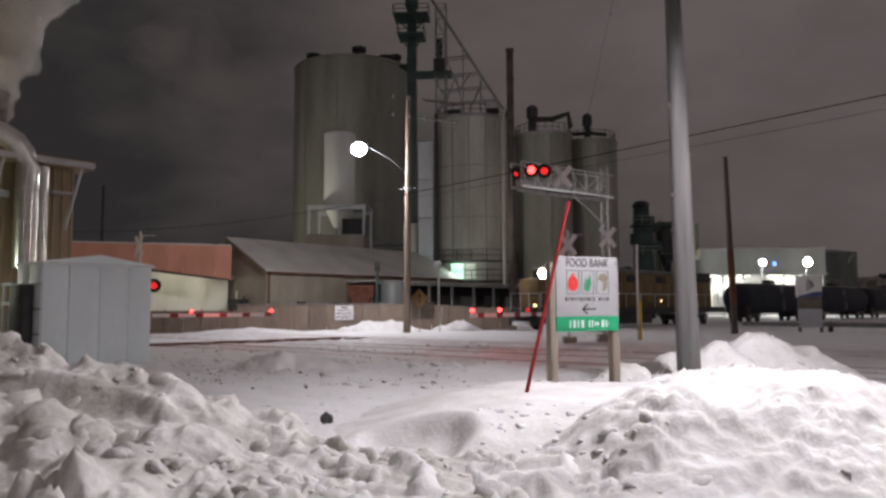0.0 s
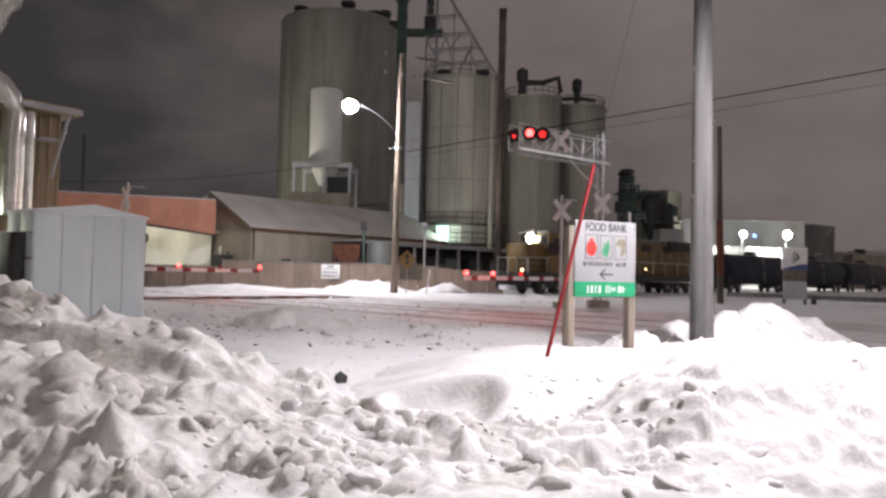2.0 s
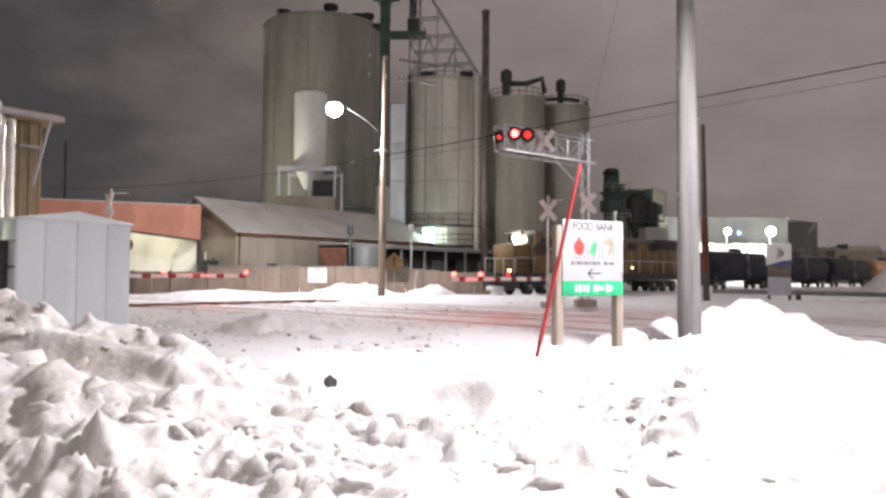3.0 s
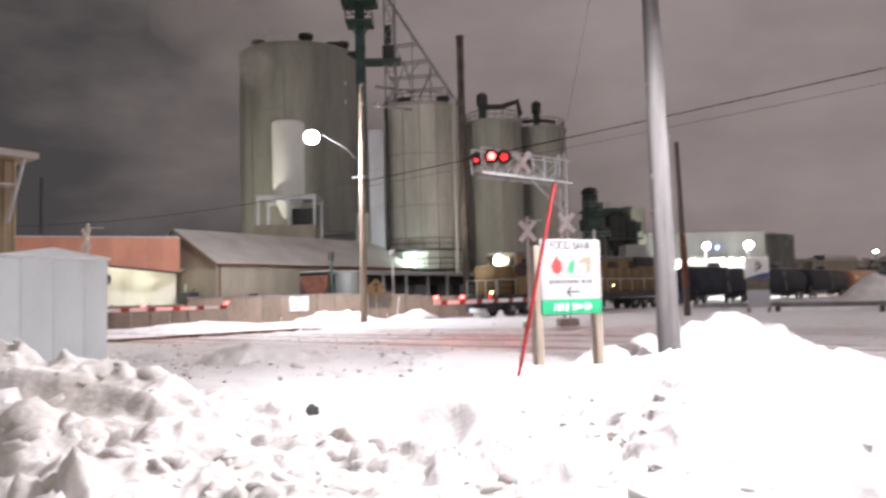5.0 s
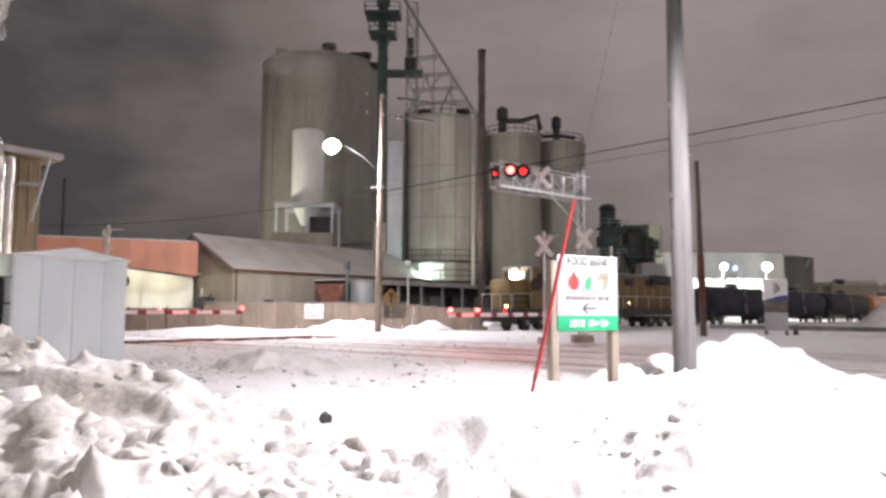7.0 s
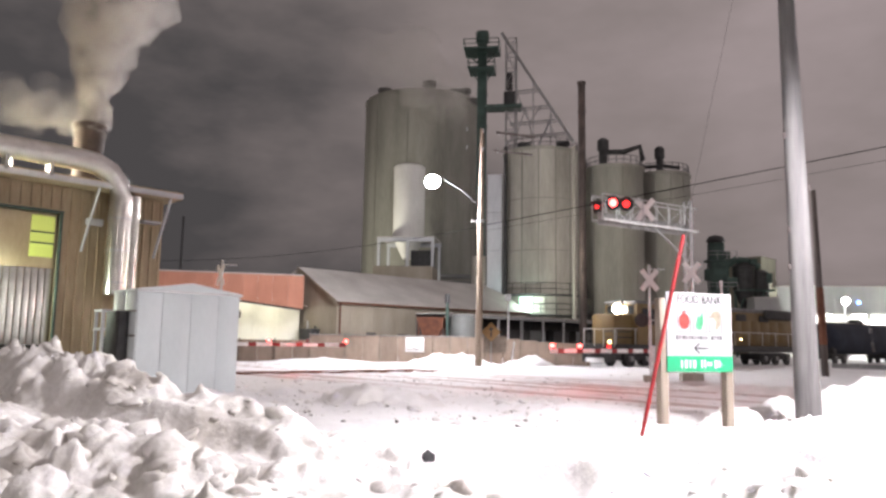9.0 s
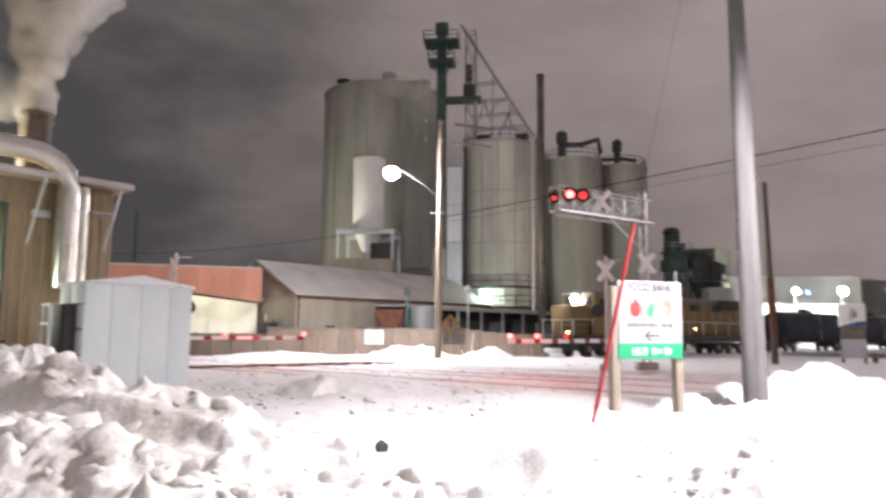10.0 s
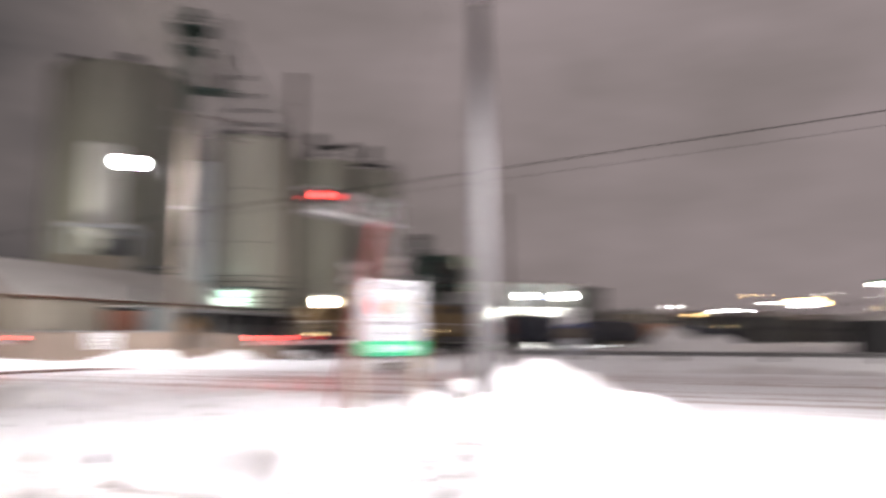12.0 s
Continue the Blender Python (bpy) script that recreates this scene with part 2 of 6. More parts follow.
G_redhot = glow("bright_red_signal_lens", (1.0, 0.05, 0.045), 13)
G_gate = glow("gate_lamp_lens", (1.0, 0.05, 0.045), 13)
G_window = glow("lit_window", (0.62, 1.0, 0.80), 1.5)
G_bay = glow("bay_tube", (1.0, 0.98, 0.85), 9)
G_town = glow("town_lamp", (1.0, 0.62, 0.25), 26)
G_townwhite = glow("town_white_lamp", (1.0, 0.93, 0.85), 14)
G_blue = glow("blue_marker", (0.15, 0.35, 1.0), 8)
G_amber = glow("step_light", (1.0, 0.72, 0.35), 7)
G_lime = glow("lit_polycarbonate", (0.50, 0.58, 0.14), 0.17)


# ---- mesh helpers ----
def box(bm, c, s, m=None, bevel=0.0):
    """A box of size s about c, turned by m; bevelled."""
    got = bmesh.ops.create_cube(bm, size=1.0, matrix=(m or Matrix()) @ Matrix.Translation(c) @ Matrix.Diagonal((*s, 1)))
    if bevel:
        edges = {e for v in got["verts"] for e in v.link_edges}
        bmesh.ops.bevel(bm, geom=list(edges), offset=bevel, segments=2, affect="EDGES", profile=0.5)
    return bm


def rod(bm, a, b, r, r2=None, n=12, caps=True):
    """A round bar from a to b."""
    a, b = Vector(a), Vector(b)
    d = b - a
    m = Matrix.Translation((a + b) / 2) @ d.to_track_quat("Z", "Y").to_matrix().to_4x4()
    bmesh.ops.create_cone(bm, cap_ends=caps, segments=n, radius1=r, radius2=r if r2 is None else r2, depth=d.length, matrix=m)
    return bm


def beam(bm, a, b, w, h):
    """A square bar from a to b."""
    a, b = Vector(a), Vector(b)
    d = b - a
    m = Matrix.Translation((a + b) / 2) @ d.to_track_quat("Z", "Y").to_matrix().to_4x4()
    bmesh.ops.create_cube(bm, size=1.0, matrix=m @ Matrix.Diagonal((w, h, d.length, 1)))
    return bm


def lathe(bm, profile, n=32, at=(0, 0)):
    """A body of revolution about the upright axis through at: profile of (radius, z)."""
    rings = []
    for r, z in profile:
        rings.append([bm.verts.new((at[0] + r * math.cos(2 * math.pi * i / n), at[1] + r * math.sin(2 * math.pi * i / n), z)) for i in range(n)])
    for lo, hi in zip(rings, rings[1:]):
        for i in range(n):
            bm.faces.new((lo[i], lo[(i + 1) % n], hi[(i + 1) % n], hi[i]))
    bm.faces.new(rings[0][::-1])
    bm.faces.new(rings[-1])
    return bm


def tube(bm, points, r, n=12):
    """A bent pipe through points."""
    pts = [Vector(p) for p in points]
    rings = []
    for i, p in enumerate(pts):
        d = (pts[min(i + 1, len(pts) - 1)] - pts[max(i - 1, 0)]).normalized()
        side = d.cross(Vector((0, 0, 1)) if abs(d.z) < 0.95 else TRACK).normalized()
        if rings and side.dot(last) < 0:
            side = -side
        last = side
        up = side.cross(d)
        rings.append([bm.verts.new(p + r * (math.cos(a) * side + math.sin(a) * up)) for a in (2 * math.pi * k / n for k in range(n))])
    for lo, hi in zip(rings, rings[1:]):
        for k in range(n):
            bm.faces.new((lo[k], lo[(k + 1) % n], hi[(k + 1) % n], hi[k]))
    bm.faces.new(rings[0][::-1])
    bm.faces.new(rings[-1])
    return bm


def prism(bm, outline, depth, m=None):
    """A flat outline of (x, z) points drawn out by depth along y."""
    m = m or Matrix()
    f = [bm.verts.new(m @ Vector((x, 0, z))) for x, z in outline]
    k = [bm.verts.new(m @ Vector((x, depth, z))) for x, z in outline]
    bm.faces.new(f)
    bm.faces.new(k[::-1])
    for i in range(len(f)):
        j = (i + 1) % len(f)
        bm.faces.new((f[j], f[i], k[i], k[j]))
    return bm


def smooth_mesh(me, angle=40):
    for p in me.polygons:
        p.use_smooth = True
    me.set_sharp_from_angle(angle=radians(angle))


def mesh(name, bm, mat, smooth=True):
    bmesh.ops.recalc_face_normals(bm, faces=bm.faces)
    me = bpy.data.meshes.new(name)
    bm.to_mesh(me)
    bm.free()
    me.materials.append(mat)
    if smooth:
        smooth_mesh(me)
    return me


def part(name, bm, mat, parent, label="", m=None):
    ob = new(name, bm if isinstance(bm, bpy.types.Mesh) else mesh(name, bm, mat))
    ob.parent = parent
    if m:
        ob.matrix_basis = m
    if label:
        ob["label"] = label
    return ob


def thing(name, m, label, category, group="", kind=""):
    ob = new(name)
    ob.matrix_world = m
    return tagged(ob, label, category, group, kind)


def solid(name, bm, mat, label, category, group="", kind="", m=None):
    ob = new(name, mesh(name, bm, mat))
    if m:
        ob.matrix_world = m
    return tagged(ob, label, category, group, kind)


def nb():
    return bmesh.new()


def S(x):
    x = min(1.0, max(0.0, x))
    return x * x * (3 - 2 * x)


def lerp_table(table, x):
    if x <= table[0][0]:
        return table[0][1:]
    for a, b in zip(table, table[1:]):
        if x <= b[0]:
            k = (x - a[0]) / (b[0] - a[0])
            return tuple(p + (q - p) * k for p, q in zip(a[1:], b[1:]))
    return table[-1][1:]


def fbm(x, y, scale, octaves=3, seed=0.0):
    return noise.fractal(Vector((x * scale, y * scale, seed)), 1.0, 2.1, octaves)


def clods(x, y, scale, seed=0.0):
    """Rounded lumps: flat-topped inside the cells, low between them."""
    d = noise.voronoi(Vector((x * scale, y * scale, seed)))[0]
    return 0.45 * S((d[1] - d[0]) / 0.38) * (0.55 + 0.9 * noise.noise(Vector((x * scale * 0.8, y * scale * 0.8, seed + 5))) ** 2 + 0.35 * noise.cell(Vector((x * scale * 0.6, y * scale * 0.6, seed))))


# ---- ground ----
def axis(edges):
    out = []
    for a, b, step in edges:
        k = max(1, round((b - a) / step))
        out += [a + (b - a) * i / k for i in range(k)]
    return out + [edges[-1][1]]


def road_offset(x, y):
    """Metres from the middle of the street, which runs through (-5, 33) along ROAD."""
    return (x + 5) * TRACK.x + (y - 33) * TRACK.y


def ground_height(x, y):
    off = road_offset(x, y)
    verge = S((abs(off) - 5.4) / 1.6)
    h = verge * (0.10 + 0.10 * fbm(x, y, 0.35, 3, 3.1)) + 0.025 * fbm(x, y, 1.6, 3, 7.0)
    if abs(off) < 7.2:
        wob = 0.25 * fbm(x, y, 0.12, 2, 5.0)
        rut = sum(math.exp(-((off + wob - c) / 0.22) ** 2) for c in (-6.2, -5.1, -3.4, -1.7, -0.4, 1.1, 2.3, 3.7, 5.4))
        h -= 0.10 * rut * (1 - verge)
    if 12.5 < y < 24 and -13 < x < 3:
        pile = S((x + 12) / 3) * S((2.5 - x) / 3) * S((y - 15.3) / 2.2) * S((21.5 - y) / 3)
        h += pile * (0.10 + 0.42 * max(0, fbm(x, y, 0.5, 3, 9.0)) + 0.30 * clods(x, y, 2.4, 4.0) * max(0, 0.4 + 1.2 * fbm(x, y, 0.5, 2, 1.0)))
    h *= 0.6 + 0.4 * S((y - 10) / 5)
    far = S((max(abs(x), y) - 70) / 60)
    return h * (1 - far)


def build_ground():
    xs = axis([(-900, -120, 130), (-120, -30, 10), (-30, -14, 1.0), (-14, 12, 0.14), (12, 34, 0.5), (34, 120, 8), (120, 900, 130)])
    ys = axis([(-300, -20, 70), (-20, 2, 2.0), (2, 12, 0.35), (12, 36, 0.14), (36, 66, 0.6), (66, 130, 8), (130, 1200, 150)])
    verts = [(x, y, ground_height(x, y)) for y in ys for x in xs]
    nx = len(xs)
    faces = [(j * nx + i, j * nx + i + 1, (j + 1) * nx + i + 1, (j + 1) * nx + i) for j in range(len(ys) - 1) for i in range(nx - 1)]
    me = bpy.data.meshes.new("ground")
    me.from_pydata(verts, [], faces)
    for p in me.polygons:
        p.use_smooth = True
    m = bpy.data.materials.new("trodden_snow_and_slush")
    m.use_nodes = True
    t = m.node_tree
    b = t.nodes["Principled BSDF"]
    co = t.nodes.new("ShaderNodeTexCoord")
    rot = t.nodes.new("ShaderNodeMapping")
    rot.vector_type = "TEXTURE"
    rot.inputs["Location"].default_value = (-5, 33, 0)
    rot.inputs["Rotation"].default_value = (0, 0, math.atan2(ROAD.y, ROAD.x))
    t.links.new(co.outputs["Object"], rot.inputs["Vector"])
    sep = t.nodes.new("ShaderNodeSeparateXYZ")
    t.links.new(rot.outputs["Vector"], sep.inputs["Vector"])
    streak_map = t.nodes.new("ShaderNodeMapping")
    streak_map.inputs["Scale"].default_value = (0.035, 1.1, 1.0)
    t.links.new(rot.outputs["Vector"], streak_map.inputs["Vector"])
    streak = t.nodes.new("ShaderNodeTexNoise")
    streak.inputs["Scale"].default_value, streak.inputs["Detail"].default_value = 1.0, 5
    t.links.new(streak_map.outputs["Vector"], streak.inputs["Vector"])
    patch = t.nodes.new("ShaderNodeTexNoise")
    patch.inputs["Scale"].default_value, patch.inputs["Detail"].default_value = 0.7, 6
    t.links.new(co.outputs["Object"], patch.inputs["Vector"])
    fleck = t.nodes.new("ShaderNodeTexNoise")
    fleck.inputs["Scale"].default_value, fleck.inputs["Detail"].default_value = 5.5, 4
    t.links.new(co.outputs["Object"], fleck.inputs["Vector"])
    road = t.nodes.new("ShaderNodeMath")
    road.operation = "ABSOLUTE"
    t.links.new(sep.outputs["Y"], road.inputs[0])
    near = t.nodes.new("ShaderNodeMapRange")
    near.inputs["From Min"].default_value, near.inputs["From Max"].default_value = 7.6, 5.0
    t.links.new(road.outputs["Value"], near.inputs["Value"])
    st = t.nodes.new("ShaderNodeMapRange")
    st.inputs["From Min"].default_value, st.inputs["From Max"].default_value = 0.46, 0.56
    t.links.new(streak.outputs["Fac"], st.inputs["Value"])
    slush = t.nodes.new("ShaderNodeMath")
    slush.operation = "MULTIPLY"
    t.links.new(near.outputs["Result"], slush.inputs[0])
    t.links.new(st.outputs["Result"], slush.inputs[1])
    white = t.nodes.new("ShaderNodeMix")
    white.data_type = "RGBA"
    white.inputs["A"].default_value, white.inputs["B"].default_value = (0.76, 0.75, 0.76, 1), (0.88, 0.88, 0.89, 1)
    t.links.new(patch.outputs["Fac"], white.inputs["Factor"])
    mix = t.nodes.new("ShaderNodeMix")
    mix.data_type = "RGBA"
    mix.inputs["B"].default_value = (0.50, 0.42, 0.40, 1)
    t.links.new(white.outputs["Result"], mix.inputs["A"])
    t.links.new(slush.outputs["Value"], mix.inputs["Factor"])
    dirt = t.nodes.new("ShaderNodeMapRange")
    dirt.inputs["From Min"].default_value, dirt.inputs["From Max"].default_value = 0.655, 0.72
    t.links.new(fleck.outputs["Fac"], dirt.inputs["Value"])
    mix2 = t.nodes.new("ShaderNodeMix")
    mix2.data_type = "RGBA"
    mix2.inputs["B"].default_value = (0.30, 0.28, 0.26, 1)
    t.links.new(mix.outputs["Result"], mix2.inputs["A"])
    t.links.new(dirt.outputs["Result"], mix2.inputs["Factor"])
    t.links.new(mix2.outputs["Result"], b.inputs["Base Color"])
    b.inputs["Roughness"].default_value = 0.7
    b.inputs["Specular IOR Level"].default_value = 0.25
    bp = t.nodes.new("ShaderNodeBump")
    bp.inputs["Strength"].default_value, bp.inputs["Distance"].default_value = 0.5, 0.05
    t.links.new(fleck.outputs["Fac"], bp.inputs["Height"])
    t.links.new(bp.outputs["Normal"], b.inputs["Normal"])
    me.materials.append(m)
    tagged(new("ground", me), "snow covered ground with slushy wheel ruts on the street", "ground", kind="structure")


build_ground()


# ---- snow banks ----
def bank(name, x0, x1, y0, y1, step, height, label, mat=None):
    nx, ny = round((x1 - x0) / step) + 1, round((y1 - y0) / step) + 1
    verts = []
    zs = [[height(x0 + i * step, y0 + j * step) for i in range(nx)] for j in range(ny)]
    for j in range(ny):
        for i in range(nx):
            z = max(zs[j][i], -0.12)
            verts.append((x0 + i * step, y0 + j * step, z))
    faces = []
    for j in range(ny - 1):
        for i in range(nx - 1):
            if max(zs[j][i], zs[j][i + 1], zs[j + 1][i], zs[j + 1][i + 1]) > -0.1:
                faces.append((j * nx + i, j * nx + i + 1, (j + 1) * nx + i + 1, (j + 1) * nx + i))
    me = bpy.data.meshes.new(name)
    me.from_pydata(verts, [], faces)
    for p in me.polygons:
        p.use_smooth = True
    bm = bmesh.new()
    bm.from_mesh(me)
    bmesh.ops.delete(bm, geom=[v for v in bm.verts if not v.link_faces], context="VERTS")
    bm.to_mesh(me)
    bm.free()
    me.materials.append(mat or M_bank)
    return tagged(new(name, me), label, "snow bank", "ploughed snow banks", "stuff")


CREST = [(-11, 10.2, 1.6), (-7.5, 8.8, 1.55), (-5.6, 8.1, 1.46), (-4.5, 7.8, 1.36), (-3.4, 7.7, 1.12), (-2.5, 7.5, 0.92), (-2.0, 7.55, 0.74), (-1.5, 7.6, 0.48), (-0.8, 7.2, 0.30), (0.2, 6.95, 0.24), (1.1, 6.9, 0.2), (1.6, 6.9, 0.1)]


def ridged(x, y, scale, seed):
    """Sharp crests between rounded hollows, 0 to 1."""
    return 1 - min(1.0, 2.2 * abs(noise.noise(Vector((x * scale, y * scale, seed)))))


def lumps(x, y, seed):
    """Loose clods at four sizes, warped so that no grid shows."""
    wx, wy = x + 0.16 * fbm(x, y, 1.9, 3, seed), y + 0.16 * fbm(x, y, 1.9, 3, seed + 3)
    n = [S(abs(noise.noise(Vector((wx * s, wy * s, seed + s)))) / 0.42) - 0.5 for s in (1.9, 5.0, 11.0)]
    dome = []
    for s in (2.4, 5.2, 9.5):
        d = noise.voronoi(Vector((wx * s, wy * s, seed + s)))[0]
        tall = 0.35 + 1.1 * abs(noise.noise(Vector((wx * s * 0.6, wy * s * 0.6, seed + 2))))
        dome.append(tall * S((d[1] - d[0]) / 0.55) - 0.3)
    patchy = 0.4 + 0.9 * S(0.5 + 1.3 * fbm(x, y, 0.7, 2, seed + 9))
    sharp = ridged(wx, wy, 3.1, seed + 6) ** 2
    return 0.13 * fbm(x, y, 1.2, 3, seed + 4) + 0.04 * n[0] + patchy * (0.19 * dome[0] + 0.095 * dome[1] + 0.045 * dome[2] + 0.045 * n[1] + 0.03 * n[2] + 0.05 * sharp)


def left_height(x, y):
    yc, zc = lerp_table(CREST, x)
    yc += 0.16 * fbm(x, 0, 0.9, 2, 2.0)
    d = y - yc
    if d > 0:
        h = zc - d * 0.75 - 0.25 * S(d / 0.4) * zc
    else:
        e = -d
        h = zc * (1 - 0.15 * S(e / 0.5) - 0.27 * S((e - 0.45) / 0.32)) - zc * 0.44 * S((e - 1.1) / 2.4) + 0.04
        h -= 0.14 * S((e - 1.6) / 2.0)
    big = S(zc / 0.7) * 0.8 + 0.25
    h += big * (0.13 * fbm(x, y, 0.9, 3, 1.5) + (1.0 if d > -0.1 else 1 - 0.55 * S((-d - 0.4) / 0.12) * S((1.0 + d + 0.2 * fbm(x, y, 0.8, 2, 2.0)) / 0.2)) * lumps(x, y, 0.3)) + 0.022 * fbm(x, y, 6.0, 3, 4.0)
    return h - 0.5 * S((y - 9.5 + 0.3 * x) / 2.0) - 1.2 * S((x - 0.9) / 0.7) - 1.4 * S((4.3 - y) / 1.6) - 2.2 * S((-9.4 - x) / 1.5)


def right_height(x, y):
    xl = 1.25 + 0.30 * max(0, y - 7.4) + 0.18 * fbm(0, y, 1.3, 2, 3.0)
    xr = 5.35 + 0.36 * (y - 7) + 0.3 * fbm(0, y, 0.8, 2, 8.0)
    body = S((y - 4.6) / 3.2) * S((x - xl + 0.75) / 2.0) * S((xr - x + 0.4) / 1.6) * S((17.0 - y) / 2.2)
    h = (0.86 - 0.07 * max(0.0, y - 8.2)) * body + 0.09 * body * fbm(x, y, 0.6, 2, 6.0)
    rough = S(h / 0.35)
    h += rough * (0.07 * fbm(x, y, 1.5, 3, 2.2) + 0.48 * lumps(x, y, 7.0)) + 0.02 * fbm(x, y, 6, 3, 1.0)
    return h - 0.13 * (1 - S(h / 0.2))


def rear_height(x, y):
    h = 0.0
    for cx, cy, r, z in ((3.3, 14.2, 0.8, 0.62), (5.1, 14.3, 1.0, 0.98), (6.1, 15.1, 1.3, 1.12), (7.3, 16.6, 1.4, 0.85), (4.3, 15.0, 0.9, 0.7)):
        d = math.hypot(x - cx, y - cy) / r
        if d < 1.6:
            h = max(h, z * (1 - S(d / 1.5)))
    return h + S(h / 0.35) * (0.07 * fbm(x, y, 1.5, 3, 2.2) + 0.6 * lumps(x, y, 7.0)) - 0.13 * (1 - S(h / 0.2))


def drift_height(x, y):
    h = 0.58 * S((x + 2.3) / 3.4) * S((y - 6.6) / 2.2) * S((13.6 - y) / 2.0) * S((6 - x) / 2)
    d = math.hypot((x + 0.25) / 0.80, (y - 7.95) / 0.80) + 0.18 * fbm(x, y, 1.6, 2, 3.3)
    h += 0.10 * S((1.6 - d) / 0.7) - 0.30 * S((1.1 - d) / 0.6)
    h += 0.03 * S((y - 6.9) / 0.5) * S((8.4 - y) / 0.8) * S((1.9 - x) / 0.8) * S((x + 1.6) / 0.8)
    return h + 0.02 * fbm(x, y, 1.2, 3, 5.5) + 0.012 * fbm(x, y, 5, 3) - 0.08


def fore_height(x, y):
    """A kicked-up ridge of clods whose near face is scalloped by boots, with trodden hollows before it."""
    lip = 6.75 + 0.22 * fbm(x, 0.0, 0.9, 2, 4.0)
    e = lip - y
    h = 0.30 * S(1.0 + e / 1.1) if e < 0 else 0.30 - 0.13 * S(e / 1.1)
    face = S((e + 0.05) / 0.15) * S((1.5 - e) / 0.7)
    h += face * (0.15 * ridged(x + 0.15 * fbm(x, y, 1.4, 2, 2.0), 0.28 * y, 1.7, 8.0) ** 1.6 - 0.10)
    h += 0.09 * fbm(x, y, 1.4, 3, 0.7) + 0.33 * lumps(x, 0.75 * y, 5.0) + 0.02 * fbm(x, y, 6, 3, 2.0)
    for cx, cy, wx, wy, dp in ((-0.62, 6.05, 0.24, 0.34, 0.22), (0.30, 5.55, 0.28, 0.34, 0.24), (-0.10, 6.15, 0.16, 0.3, 0.14), (1.0, 5.9, 0.2, 0.25, 0.14)):
        h -= dp * math.exp(-((x - cx) / wx) ** 4 - ((y - cy) / wy) ** 4)
    return h - 0.5 * S((y - 7.0) / 0.7) - 0.4 * S((-x - 1.5) / 0.8) - 0.4 * S((x - 2.4) / 0.8) - 0.8 * S((4.2 - y) / 1.3)


bank("snow_bank", -11, 1.8, 2.6, 11.5, 0.036, left_height, "tall ploughed snow bank with loose grey clods", M_dirtybank)
bank("snow_bank", 0.2, 9.8, 3.2, 17.2, 0.042, right_height, "bright ploughed snow bank heaped round the utility pole")
bank("snow_bank", 1.8, 9.6, 12.4, 19.2, 0.06, rear_height, "ragged heap of ploughed snow behind the utility pole")
bank("snow_drift", -3.0, 6.0, 6.6, 14.2, 0.07, drift_height, "smooth wind blown snow drift round the sign posts")
bank("trodden_snow", -2.6, 3.4, 2.8, 7.8, 0.045, fore_height, "trodden snow with deep footprints between the banks")


def chunk_shapes():
    """A few broken clod shapes: (points, triangles)."""
    out = []
    for k in range(7):
        bm = bmesh.new()
        bmesh.ops.create_icosphere(bm, subdivisions=2, radius=1.0)
        for v in bm.verts:
            n1 = noise.noise(v.co * 1.1 + Vector((k * 7.0, 0, 0)))
            n2 = noise.noise(v.co * 2.6 + Vector((0, k * 5.0, 0)))
            v.co *= 1.0 + 0.55 * n1 + 0.22 * n2
            v.co.z *= 0.75
        bm.verts.index_update()
        out.append((np.array([v.co[:] for v in bm.verts]), np.array([[v.index for v in f.verts] for f in bm.faces])))
        bm.free()
    return out


CHUNKS = chunk_shapes()


def scatter(name, places, mat, label, category):
    """Loose clods at (x, y, z, radius), joined."""
    rnd = random.Random(len(places))
    vs, fs, base = [], [], 0
    for x, y, z, r in places:
        p, f = CHUNKS[rnd.randrange(len(CHUNKS))]
        m = np.array(Euler((rnd.uniform(-0.6, 0.6), rnd.uniform(-0.6, 0.6), rnd.uniform(0, 6.28))).to_matrix())
        s = r * np.array([rnd.uniform(0.8, 1.4), rnd.uniform(0.8, 1.4), rnd.uniform(0.6, 1.0)])
        vs.append((p * s) @ m.T + np.array([x, y, z]))
        fs.append(f + base)
        base += len(p)
    me = bpy.data.meshes.new(name)
    me.from_pydata(np.concatenate(vs).tolist(), [], np.concatenate(fs).tolist())
    for q in me.polygons:
        q.use_smooth = True
    me.materials.append(mat)
    tagged(new(name, me), label, category, kind="stuff")


